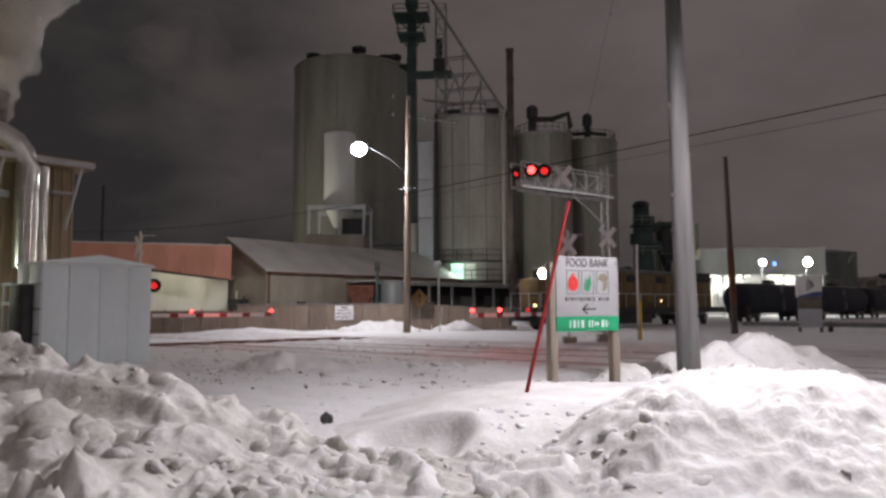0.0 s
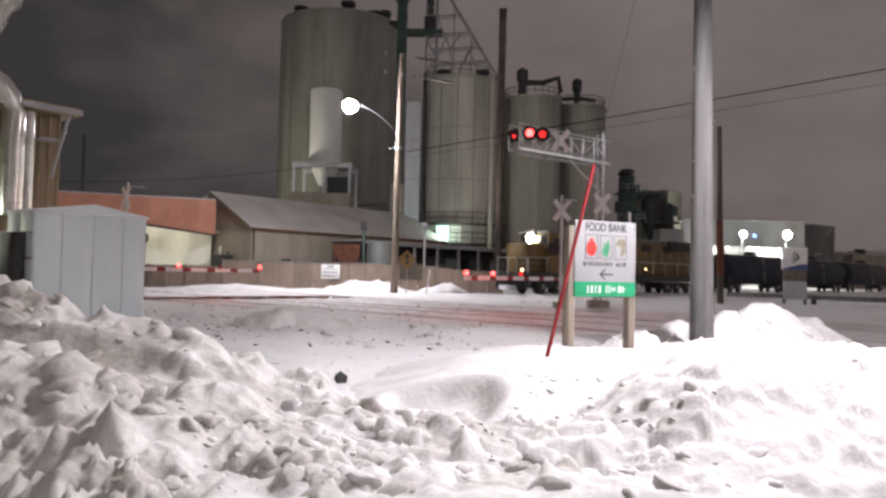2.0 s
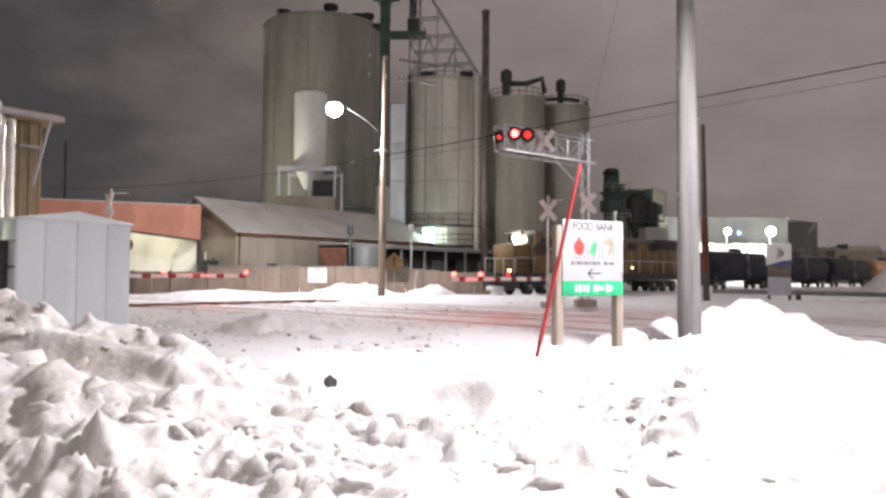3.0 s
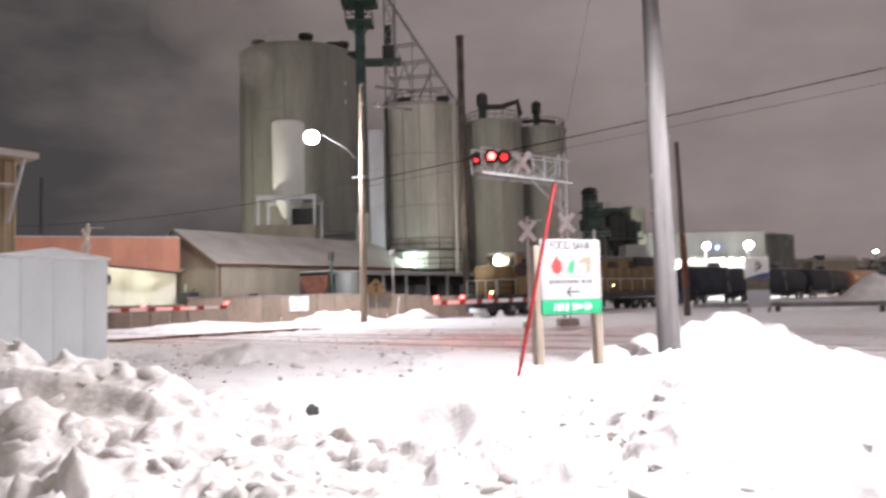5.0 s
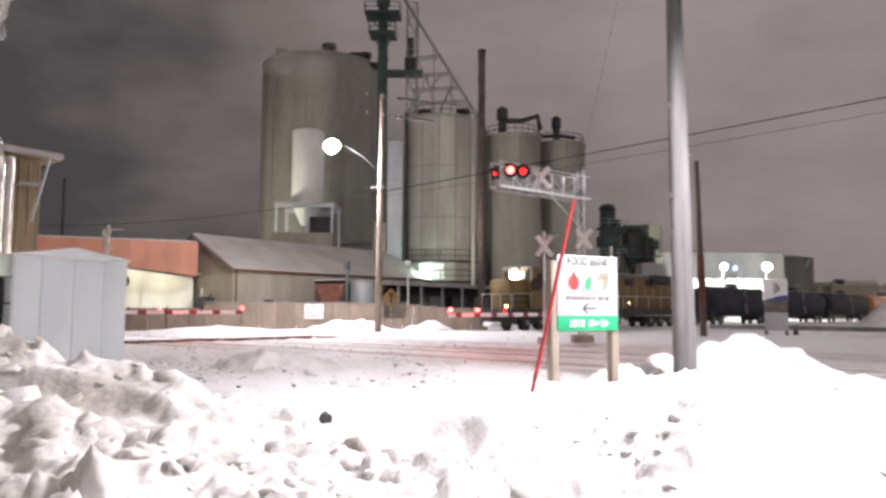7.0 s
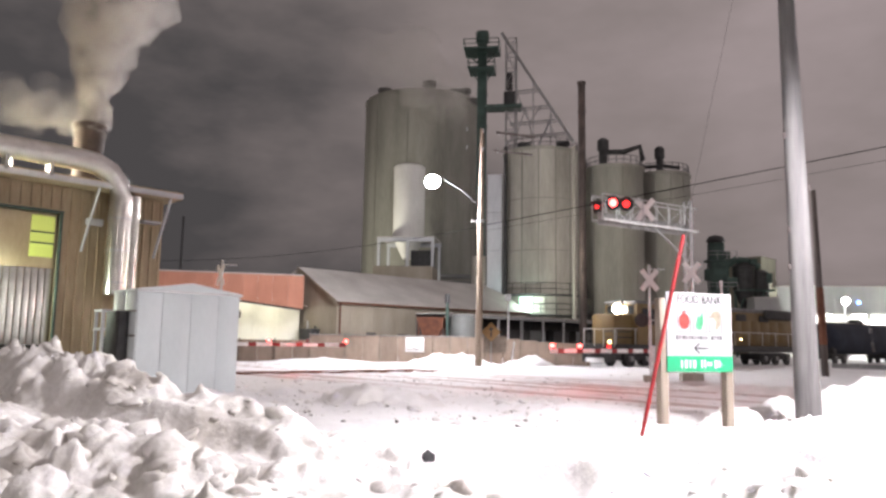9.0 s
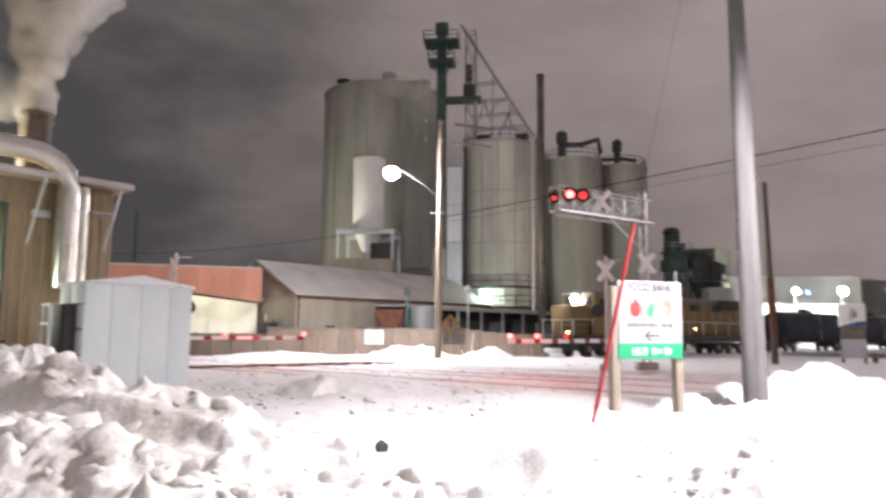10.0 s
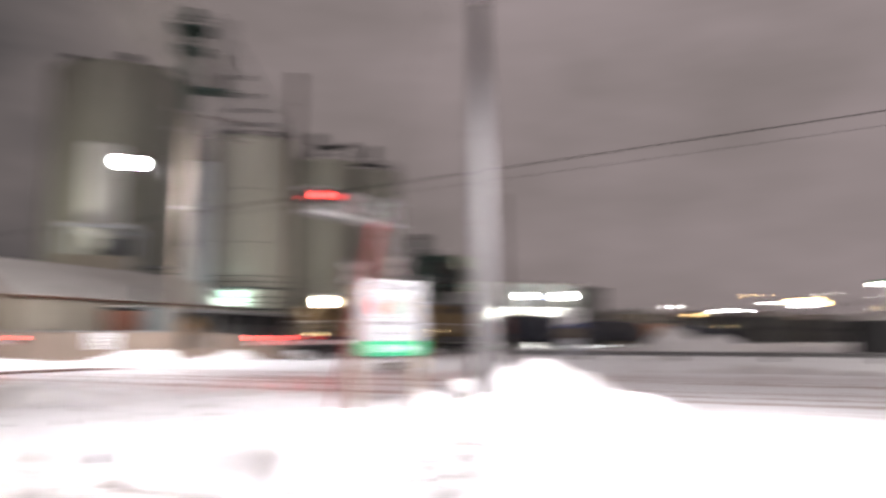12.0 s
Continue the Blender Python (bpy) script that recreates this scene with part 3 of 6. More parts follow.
def build_clods():
    rnd = random.Random(11)
    spots = []
    while len(spots) < 420:
        x = rnd.uniform(-8.0, 0.6)
        yc, zc = lerp_table(CREST, x)
        y = yc + rnd.uniform(-3.4, 0.35)
        r = 0.03 + 0.17 * rnd.random() ** 3.2
        if rnd.random() < 0.35 + 0.65 * S(0.5 + 1.2 * fbm(x, y, 0.8, 2, 6.0)):
            spots.append((x, y, left_height(x, y) - 0.30 * r, r))
    scatter("snow_clods", spots, M_dirtybank, "loose grey white clods strewn over the snow bank", "snow clods")
    spots = []
    while len(spots) < 30:
        x, y = rnd.uniform(0.9, 7.2), rnd.uniform(4.8, 13.4)
        h = right_height(x, y)
        r = 0.02 + 0.09 * rnd.random() ** 3
        if h > 0.15:
            spots.append((x, y, h - 0.3 * r, r))
    while len(spots) < 160:
        x, y = rnd.uniform(2.4, 8.0), rnd.uniform(13.4, 17.6)
        h = rear_height(x, y)
        r = 0.03 + 0.08 * rnd.random() ** 3
        if h > 0.1:
            spots.append((x, y, h - 0.3 * r, r))
    while len(spots) < 250:
        x, y = rnd.uniform(-2.0, 2.4), rnd.uniform(4.2, 7.1)
        r = 0.02 + 0.11 * rnd.random() ** 3
        spots.append((x, y, max(fore_height(x, y), left_height(x, y), right_height(x, y)) - 0.35 * r, r))
    scatter("snow_clods", spots, M_bank, "small loose clods on the bright snow bank", "snow clods")
    spots = []
    while len(spots) < 520:
        x, y = rnd.uniform(-11, 3), rnd.uniform(14.5, 22)
        r = 0.03 + 0.13 * rnd.random() ** 3
        if fbm(x, y, 0.5, 2, 1.0) > -0.12:
            spots.append((x, y, ground_height(x, y) - 0.2 * r, r))
    while len(spots) < 800:
        x, y = rnd.uniform(-12, 12), rnd.uniform(20, 40)
        r = 0.02 + 0.08 * rnd.random() ** 3.5
        if fbm(x, y, 0.35, 2, 3.0) > -0.05:
            spots.append((x, y, ground_height(x, y) + 0.1 * r, r))
    scatter("snow_clods", spots, M_bank, "rubble of frozen snow clods beside the street", "snow clods")
    spots = []
    while len(spots) < 230:
        x, y = rnd.uniform(-11, 8), rnd.uniform(14, 34)
        r = 0.015 + 0.035 * rnd.random() ** 2
        if fbm(x, y, 0.3, 2, 8.0) > 0.0:
            spots.append((x, y, ground_height(x, y) + 0.1 * r, r))
    dirty = []
    while len(dirty) < 34:
        x, y = rnd.gauss(1.15, 0.25), rnd.gauss(8.0, 0.8)
        r = 0.03 + 0.06 * rnd.random() ** 2
        dirty.append((x, y, max(right_height(x, y), drift_height(x, y), fore_height(x, y)) - 0.45 * r, r))
    scatter("snow_clods", dirty, M_snow, "pale icy clods fallen at the foot of the bank", "snow clods")
    scatter("gravel_debris", spots, M_grit, "dark gritty frozen lumps scattered on the snow", "debris")


build_clods()


def mound(name, cx, cy, rx, ry, z, label, rz=0.0, step=0.25, rough=1.0):
    c, s = math.cos(rz), math.sin(rz)

    def f(x, y):
        u, v = (x - cx) * c + (y - cy) * s, -(x - cx) * s + (y - cy) * c
        d = math.hypot(u / rx, v / ry)
        return z * (1 - S(d)) + rough * S((1 - d) / 0.4) * (z * 0.28 * fbm(x, y, 0.9, 3, cx) + (0.9 * lumps(x, y, cy) if step < 0.12 else z * 0.3 * (clods(x, y, 1.1, cy) - 0.2))) - 0.1
    r = max(rx, ry)
    bank(name, cx - r, cx + r, cy - r, cy + r, step, f, label)


mound("snow_bank", -4.4, 17.6, 3.3, 1.5, 0.62, "heap of broken snow rubble beside the street", 0.1, 0.09, 1.3)
mound("snow_bank", -0.6, 19.6, 2.8, 1.2, 0.34, "heap of broken snow rubble beside the street", -0.2, 0.09, 1.3)
mound("snow_bank", -6.4, 49.8, 5.0, 1.6, 0.95, "low snow bank ploughed against the plant fence")
mound("snow_bank", -1.2, 50.6, 2.6, 1.3, 0.85, "low snow bank ploughed against the plant fence")
mound("snow_bank", -15, 48.8, 7.5, 1.1, 0.5, "low snow bank ploughed against the plant fence")
mound("snow_bank", 36.5, 60, 4.5, 3.0, 2.7, "tall rounded snow pile beyond the guard rail", 0.0, 0.35, 0.5)
mound("snow_bank", 40.5, 59, 4.0, 3.0, 2.1, "tall rounded snow pile beyond the guard rail", 0.0, 0.35, 0.5)
mound("snow_bank", 8.5, 27.5, 8.0, 0.9, 0.45, "low ridge of ploughed snow along the street", math.atan2(ROAD.y, ROAD.x), 0.22)
mound("snow_bank", 20.5, 26.5, 9.0, 1.0, 0.5, "low ridge of ploughed snow along the street", math.atan2(ROAD.y, ROAD.x), 0.25)
mound("snow_bank", 24, 47, 9.0, 2.0, 0.55, "pink lit snow bank behind the guard rail", math.atan2(ROAD.y, ROAD.x), 0.3)


# ---- near things ----
def flat_ellipse(bm, cx, cz, rx, rz, y, depth=0.006, n=20):
    prism(bm, [(cx + rx * math.cos(2 * math.pi * i / n), cz + rz * math.sin(2 * math.pi * i / n)) for i in range(n)], depth, Matrix.Translation((0, y, 0)))


def text_mesh(words, size, width=None):
    cu = bpy.data.curves.new("lettering", "FONT")
    cu.body, cu.size, cu.align_x, cu.extrude, cu.offset = words, size, "CENTER", 0.002, 0.012 * size
    tmp = new("lettering_draft", cu)
    me = bpy.data.meshes.new_from_object(tmp.evaluated_get(bpy.context.evaluated_depsgraph_get()))
    wide = max(v.co.x for v in me.vertices) - min(v.co.x for v in me.vertices)
    k = width / wide if width else 1.0
    for v in me.vertices:
        v.co = Vector((v.co.x * k, -v.co.z, v.co.y))
    bpy.data.objects.remove(tmp)
    return me


def lettering(words, size, width, at, mat, parent):
    me = text_mesh(words, size, width)
    me.materials.append(mat)
    ob = part("lettering", me, mat, parent, "", Matrix.Translation(at))
    return ob


def build_sign():
    """Panel 1.22 m square on two square posts; local x runs along the panel, z up from the panel's foot."""
    a, b = Vector((1.80, 11.74, 0)), Vector((2.89, 12.35, 0))
    yaw = math.degrees(math.atan2(b.y - a.y, b.x - a.x))
    s = thing("roadside_sign", pose(*((a + b) / 2).to_tuple()[:2], 1.29, 0, 0, yaw), "white and green charity sign on two wooden posts", "sign")
    part("panel", box(nb(), (0, 0, 0.73), (1.25, 0.025, 0.98), None, 0.004), M_panel, s)
    part("address_band", box(nb(), (0, -0.001, 0.12), (1.25, 0.03, 0.24), None, 0.004), M_green, s, "green band with white bars")
    for x, z0 in ((-0.655, -1.0), (0.59, -1.0)):
        part("post", box(nb(), (x, 0.085, (1.12 + z0) / 2), (0.14, 0.14, 1.12 - z0), None, 0.012), M_wood, s, "weathered square wooden post")
    lettering("FOOD BANK", 0.19, 0.86, (0, -0.0145, 1.055), M_black, s)
    for word, count in ((-0.435, 2), (-0.315, 9), (0.235, 4)):
        for k in range(count):
            part("name_bar", box(nb(), (word + 0.055 * k, -0.0145, 0.525), (0.020 if k % 3 else 0.034, 0.004, 0.062)), M_black, s)
    for x, m, kind in ((-0.30, M_tomato, 0), (0.0, M_pea, 1), (0.30, M_corn, 2)):
        fr = nb()
        for dx, dz, w, h in ((0, 0.19, 0.25, 0.008), (0, -0.19, 0.25, 0.008), (-0.12, 0, 0.008, 0.38), (0.12, 0, 0.008, 0.38)):
            box(fr, (x + dx, -0.0145, 0.80 + dz), (w, 0.004, h))
        f = part("picture_frame", fr, M_black, s)
        pic = nb()
        if kind == 0:
            flat_ellipse(pic, x, 0.775, 0.10, 0.125, -0.018)
            prism(pic, [(x - 0.05, 0.91), (x, 0.89), (x + 0.04, 0.93), (x + 0.01, 0.95)], 0.004, Matrix.Translation((0, -0.018, 0)))
        elif kind == 1:
            prism(pic, [(x - 0.07, 0.66), (x + 0.02, 0.64), (x + 0.07, 0.78), (x + 0.05, 0.94), (x + 0.01, 0.86), (x - 0.03, 0.76)], 0.004, Matrix.Translation((0, -0.018, 0)))
            prism(pic, [(x - 0.09, 0.70), (x - 0.05, 0.66), (x - 0.01, 0.82), (x - 0.03, 0.9)], 0.004, Matrix.Translation((0, -0.019, 0)))
        else:
            prism(pic, [(x - 0.11, 0.83), (x - 0.04, 0.95), (x + 0.08, 0.95), (x + 0.11, 0.84), (x + 0.09, 0.72), (x + 0.03, 0.65), (x - 0.01, 0.66), (x + 0.02, 0.78), (x - 0.05, 0.84)], 0.004, Matrix.Translation((0, -0.018, 0)))
        part("picture", pic, m, f)
    arrow = nb()
    box(arrow, (0.02, -0.0145, 0.36), (0.27, 0.004, 0.022))
    for sg in (1, -1):
        box(arrow, (0, 0, 0), (0.13, 0.004, 0.022), Matrix.Translation((-0.065, -0.0145, 0.36 + sg * 0.038)) @ Matrix.Rotation(radians(-38 * sg), 4, "Y"))
    part("arrow", arrow, M_black, s, "black arrow pointing left")
    for x, w, h in ((-0.36, 0.024, 0.12), (-0.28, 0.045, 0.12), (-0.20, 0.024, 0.12), (-0.12, 0.045, 0.12), (0.02, 0.024, 0.12), (0.08, 0.024, 0.12), (0.14, 0.03, 0.06), (0.19, 0.03, 0.06), (0.29, 0.05, 0.12), (0.36, 0.03, 0.10), (0.41, 0.018, 0.02)):
        part("address_bar", box(nb(), (x, -0.018, 0.12), (w, 0.004, h)), M_white, s)
    for x in (-0.58, 0.58):
        for z in (0.35, 0.75, 1.12):
            part("bolt", rod(nb(), (x, -0.012, z), (x, -0.022, z), 0.012, n=8), M_steel, s)


build_sign()


def build_near_pole():
    p = thing("utility_pole", pose(4.18, 12.9, 0), "tall weathered grey wooden utility pole in the snow bank", "utility pole")
    bm = nb()
    n = 24
    rings = []
    for k in range(25):
        z = 0.2 + k * 0.5
        r = 0.205 - 0.0052 * k
        cx, cy = -0.024 * (z - 0.7), -0.04 * (z - 0.7)
        rings.append([bm.verts.new((cx + (r + 0.006 * noise.noise(Vector((3 * math.cos(6.283 * i / n), 3 * math.sin(6.283 * i / n), z * 0.4)))) * math.cos(6.283 * i / n), cy + r * math.sin(6.283 * i / n), z)) for i in range(n)])
    for lo, hi in zip(rings, rings[1:]):
        for i in range(n):
            bm.faces.new((lo[i], lo[(i + 1) % n], hi[(i + 1) % n], hi[i]))
    bm.faces.new(rings[-1])
    part("shaft", bm, M_polewood, p)
    at = lambda z: Vector((-0.024 * (z - 0.7), -0.04 * (z - 0.7), z))
    for z, dx in ((3.0, -0.19), (3.62, -0.17), (4.3, 0.17), (5.2, -0.16)):
        bm = nb()
        bmesh.ops.create_icosphere(bm, subdivisions=2, radius=0.05, matrix=Matrix.Translation(at(z) + Vector((dx, -0.06, 0))) @ Matrix.Diagonal((0.5, 0.5, 1.2, 1)))
        part("knot", bm, M_darkwood, p)
    arm = nb()
    tube(arm, [at(7.6), at(7.6) + Vector((0.05, -1.3, 0.05)), NEAR_LAMP - Vector((4.18, 12.9, 0)) + Vector((0, 0.5, 0.25)), NEAR_LAMP - Vector((4.18, 12.9, 0)) + Vector((0, 0.2, 0.12))], 0.035)
    part("lamp_arm", arm, M_galv, p, "long curved steel lamp arm")
    hd = NEAR_LAMP - Vector((4.18, 12.9, 0))
    head = part("lamp_head", box(nb(), hd, (0.28, 0.62, 0.14), None, 0.04), M_steel, p)
    part("lens", box(nb(), hd + Vector((0, -0.05, -0.085)), (0.2, 0.4, 0.03), None, 0.01), G_lamp, head)
    solid("guy_wire", rod(nb(), (1.22, 10.28, 0.4), at(11.2) + Vector((4.18, 12.9, 0)), 0.0022, n=6), M_cable, "steel guy wire running from the pole to the ground", "wire")
    a, b = Vector((1.22, 10.28, 0.45)), at(11.2) + Vector((4.18, 12.9, 0))
    d = (b - a).normalized()
    g = nb()
    rod(g, a, a + 2.95 * d, 0.028, 0.028, 14)
    solid("guy_guard", g, M_redplastic, "red plastic guard sleeve on the leaning guy wire", "guy guard")


build_near_pole()


ROCK_Z = max(ground_height(-1.63, 10.54), drift_height(-1.63, 10.54), 0.0)


def build_rock():
    bm = nb()
    bmesh.ops.create_icosphere(bm, subdivisions=1, radius=0.13, matrix=Matrix.Translation((-1.66, 10.54, ROCK_Z + 0.06)) @ Matrix.Diagonal((0.85, 0.7, 0.85, 1)))
    for v in bm.verts:
        v.co += 0.06 * noise.noise_vector(v.co * 6)
    solid("rock", bm, M_slate, "dark angular lump of ice and stone on the snow", "rock")
    for x, y, r in ((1.05, 7.25, 0.09), (1.3, 7.4, 0.06), (0.75, 7.0, 0.07)):
        z = max(right_height(x, y), drift_height(x, y), fore_height(x, y)) - 0.2 * r
        bm = nb()
        bmesh.ops.create_icosphere(bm, subdivisions=2, radius=r, matrix=Matrix.Translation((x, y, z)) @ Matrix.Diagonal((1.2, 0.8, 0.7, 1)))
        for v in bm.verts:
            v.co += 0.5 * r * noise.noise_vector(v.co * 9)
        solid("snow_clod", bm, M_snow, "pale grey frozen clod on the snow bank", "clod", "frozen clods")


build_rock()


def build_shed():
    """Railway signal house: front 2.85 m wide, 2.75 m to the eaves, with a low gable."""
    a = Vector((-9.88, 16.8, 0))
    yaw = TRACK_YAW
    h = thing("signal_house", pose(a.x, a.y, 0, 0, 0, yaw), "pale blue grey metal railway signal house", "shed")
    w, dpt, e, r = 2.76, 1.45, 2.80, 3.03
    part("wall", box(nb(), (w / 2, dpt / 2, e / 2), (w - 0.05, dpt - 0.05, e)), M_shed, h)
    k = [0, 0.62, 1.38, 2.14, w]
    for x0, x1 in zip(k, k[1:]):
        part("wall_panel", box(nb(), ((x0 + x1) / 2, 0, e / 2), (x1 - x0 - 0.012, 0.05, e - 0.02), None, 0.006), M_shed, h)
    for y0 in (0.0, 0.70):
        part("wall_panel", box(nb(), (0, y0 + 0.35, e / 2), (0.05, 0.69, e - 0.02), None, 0.006), M_shed, h)
    roof = nb()
    prism(roof, [(-0.05, e - 0.02), (w + 0.05, e - 0.02), (w + 0.05, e + 0.04), (w / 2, r), (-0.05, e + 0.04)], dpt + 0.12, Matrix.Translation((0, -0.06, 0)))
    rf = part("roof", roof, M_shed, h)
    part("roof_snow", prism(nb(), [(-0.03, e + 0.046), (w + 0.03, e + 0.046), (w / 2, r + 0.035)], dpt + 0.08, Matrix.Translation((0, -0.04, 0))), M_snow, rf)
    part("fascia", box(nb(), (w / 2, -0.068, e + 0.01), (w + 0.1, 0.015, 0.06)), M_galv, h)
    for z in (0.5, 1.1, 1.7, 2.3):
        part("side_rib", box(nb(), (-0.035, dpt / 2, z), (0.03, dpt, 0.05)), M_steel, h)
    # Added box that makes the side wall darker than the front.
    part("side_cabinet", box(nb(), (-0.16, 0.75, 1.25), (0.24, 0.8, 2.1), None, 0.02), M_dark, h, "dark box covering the side wall")


build_shed()


def crossbuck(parent, at, size, m=None):
    for k, sg in enumerate((1, -1)):
        b = box(nb(), (0, -0.012 * k, 0), (size, 0.02, size * 0.2), Matrix.Translation(at) @ (m or Matrix()) @ Matrix.Rotation(radians(52 * sg), 4, "Y"), 0.004)
        part("crossbuck_blade", b, M_white, parent, "white reflective crossbuck blade")


def flasher(parent, at, mat, m=None, r=0.15):
    m = m or Matrix()
    place = Matrix.Translation(at) @ m @ Matrix.Rotation(radians(90), 4, "X")
    bm = nb()
    lathe(bm, [(0.31, -0.02), (0.31, 0.0), (0.02, 0.01)], 24)
    bmesh.ops.transform(bm, matrix=place, verts=bm.verts)
    back = part("target_disc", bm, M_dark, parent)
    bm = nb()
    lathe(bm, [(0.0, 0.07), (r * 0.7, 0.06), (r, 0.02), (r, 0.012)][::-1], 20)
    bmesh.ops.transform(bm, matrix=place, verts=bm.verts)
    part("lens", bm, mat, back, "glowing red signal lens")
    bm = nb()
    n = 12
    for i in range(n):
        a0, a1 = math.pi * (0.0 + i / n), math.pi * (i + 1) / n
        q = [place @ Vector((0.19 * math.cos(a), 0.19 * math.sin(a), z)) for a, z in ((a0, 0.0), (a1, 0.0), (a1, 0.28), (a0, 0.28))]
        bm.faces.new([bm.verts.new(v) for v in q])
    hood = part("hood", bm, M_dark, back)
    hood.modifiers.new("thickness", "SOLIDIFY").thickness = 0.008


FACE = Matrix.Rotation(radians(-54), 4, "Z")      # signals turned along the street
TOWARD = Matrix.Rotation(radians(6), 4, "Z")


def build_cantilever():
    base = Vector((6.25, 34.0, 0))
    c = thing("cantilever_signal", pose(*base), "galvanised railway crossing cantilever with red flashing lights", "crossing signal")
    d = Vector((-4.55, -3.9, 0)).normalized()
    ln, z0, z1 = 5.55, 6.72, 7.75
    n = Vector((-d.y, d.x, 0)) * 0.3
    for sg in (1, -1):
        part("mast_leg", rod(nb(), n * sg * 0.6, n * sg * 0.6 + Vector((0, 0, 8.1)), 0.06), M_galv, c)
    for k in range(13):
        z = 0.4 + 0.6 * k
        part("mast_brace", rod(nb(), n * 0.6 * (1 if k % 2 else -1) + Vector((0, 0, z)), n * 0.6 * (-1 if k % 2 else 1) + Vector((0, 0, z + 0.6)), 0.022, n=8), M_galv, c)
    for sg in (1, -1):
        part("bottom_chord", beam(nb(), n * sg + Vector((0, 0, z0)) - 0.3 * d, n * sg + d * ln + Vector((0, 0, z0)), 0.08, 0.10), M_galv, c)
        part("top_rail", rod(nb(), n * sg + Vector((0, 0, z1)) - 0.3 * d, n * sg + d * ln + Vector((0, 0, z1)), 0.03, n=8), M_galv, c)
    part("walkway", beam(nb(), Vector((0, 0, z0 + 0.06)) - 0.3 * d, d * ln + Vector((0, 0, z0 + 0.06)), 0.05, 0.52), M_steel, c, "steel grating walkway")
    for k in range(8):
        for sg in (1, -1):
            at = d * (0.05 + ln * k / 7.05) + n * sg
            part("baluster", rod(nb(), at + Vector((0, 0, z0)), at + Vector((0, 0, z1)), 0.026, n=8), M_galv, c)
    for k in range(4):
        for sg in (1, -1):
            part("truss_brace", rod(nb(), d * (ln * k / 4) + n * sg + Vector((0, 0, z0 if k % 2 else z1)), d * (ln * (k + 1) / 4) + n * sg + Vector((0, 0, z1 if k % 2 else z0)), 0.016, n=6), M_galv, c)
    part("stay", rod(nb(), Vector((0, 0, 5.4)), d * 2.2 + Vector((0, 0, z0)), 0.045), M_galv, c)
    mid = d * 4.72 + Vector((0, 0, 7.42)) - n * 0.2
    crossbuck(c, d * 2.95 + Vector((0.1, -0.35, 7.35)), 1.15, TOWARD)
    crossbuck(c, Vector((0.05, -0.4, 4.85)), 1.1, TOWARD)
    flasher(c, mid + Vector((0.04, -0.5, 0)), G_redhot, TOWARD, 0.16)
    flasher(c, mid + Vector((0.58, -0.42, -0.03)), G_red, TOWARD, 0.15)
    part("lamp_crossarm", rod(nb(), mid + Vector((-0.5, -0.42, 0)), mid + Vector((0.6, -0.36, 0)), 0.03), M_galv, c)
    flasher(c, d * 5.4 + Vector((-0.1, 0.1, 7.3)), G_red, TOWARD @ Matrix.Rotation(radians(-50), 4, "Z"), 0.10)
    part("footing", box(nb(), (0, 0, 0.2), (0.9, 0.9, 0.5), None, 0.03), M_cement, c, "concrete footing")


build_cantilever()


def build_gate(mast, tip, labels, lamps, flash, side=0.0):
    """Crossing gate: mast with crossbuck and flashers, and a striped arm down across the street."""
    g = thing("crossing_gate", pose(*mast), labels, "crossing gate", "railway crossing gates")
    v = tip - mast
    v.z = 0
    ln = v.length
    d = v.normalized()
    part("mast", rod(nb(), (0, 0, 0), (0, 0, 5.25), 0.065), M_galv, g)
    part("gear_box", box(nb(), (0.25, 0, 1.25), (0.5, 0.4, 0.75), None, 0.03), M_galv, g)
    part("footing", box(nb(), (0, 0, 0.12), (0.6, 0.6, 0.4), None, 0.03), M_cement, g)
    cw = -d * 1.2 + Vector((0, 0, 1.35))
    part("counterweight", box(nb(), cw, (0.35, 0.35, 0.5), None, 0.04), M_dark, g)
    k = max(8, round(ln / 0.42))
    for i in range(k):
        part("arm_stripe", beam(nb(), d * (ln * i / k - 0.6) + Vector((0, 0, 1.38)), d * (ln * (i + 1) / k - 0.6) + Vector((0, 0, 1.38)), 0.045, 0.17), M_redplastic if i % 3 == 2 else M_white, g)
    for f, mat in lamps:
        at = d * (ln * f - 0.6) + Vector((0, 0, 1.44))
        lamp = part("arm_lamp", rod(nb(), at, at + Vector((0, 0, 0.10)), 0.05, n=10), M_dark, g)
        bm = nb()
        bmesh.ops.create_uvsphere(bm, u_segments=12, v_segments=8, radius=0.085, matrix=Matrix.Translation(at + Vector((0, 0, 0.13))))
        part("lens", bm, mat, lamp, "glowing red warning lens")
    crossbuck(g, Vector((0, -0.12, 4.55)), 1.15, Matrix.Rotation(radians(-40), 4, "Z") if side else TOWARD)
    part("lamp_crossarm", rod(nb(), (-0.4, -0.1, 2.75), (0.4, -0.1, 2.75), 0.03, n=8), M_galv, g)
    if flash:
        flasher(g, Vector((-0.38, -0.15, 2.75)), G_red, TOWARD @ Matrix.Rotation(radians(flash), 4, "Z"))
        flasher(g, Vector((0.38, -0.15, 2.75)), G_red, TOWARD @ Matrix.Rotation(radians(flash), 4, "Z"))
    if side:
        part("lamp_bracket", rod(nb(), (0, -0.1, 2.75), (side, -0.1, 2.75), 0.03, n=8), M_galv, g)
        flasher(g, Vector((side, -0.15, 2.75)), G_red, TOWARD)
    part("lamp_stub", rod(nb(), (0, 0, 5.05), (0.7, 0.1, 5.05), 0.03, n=8), M_galv, g)


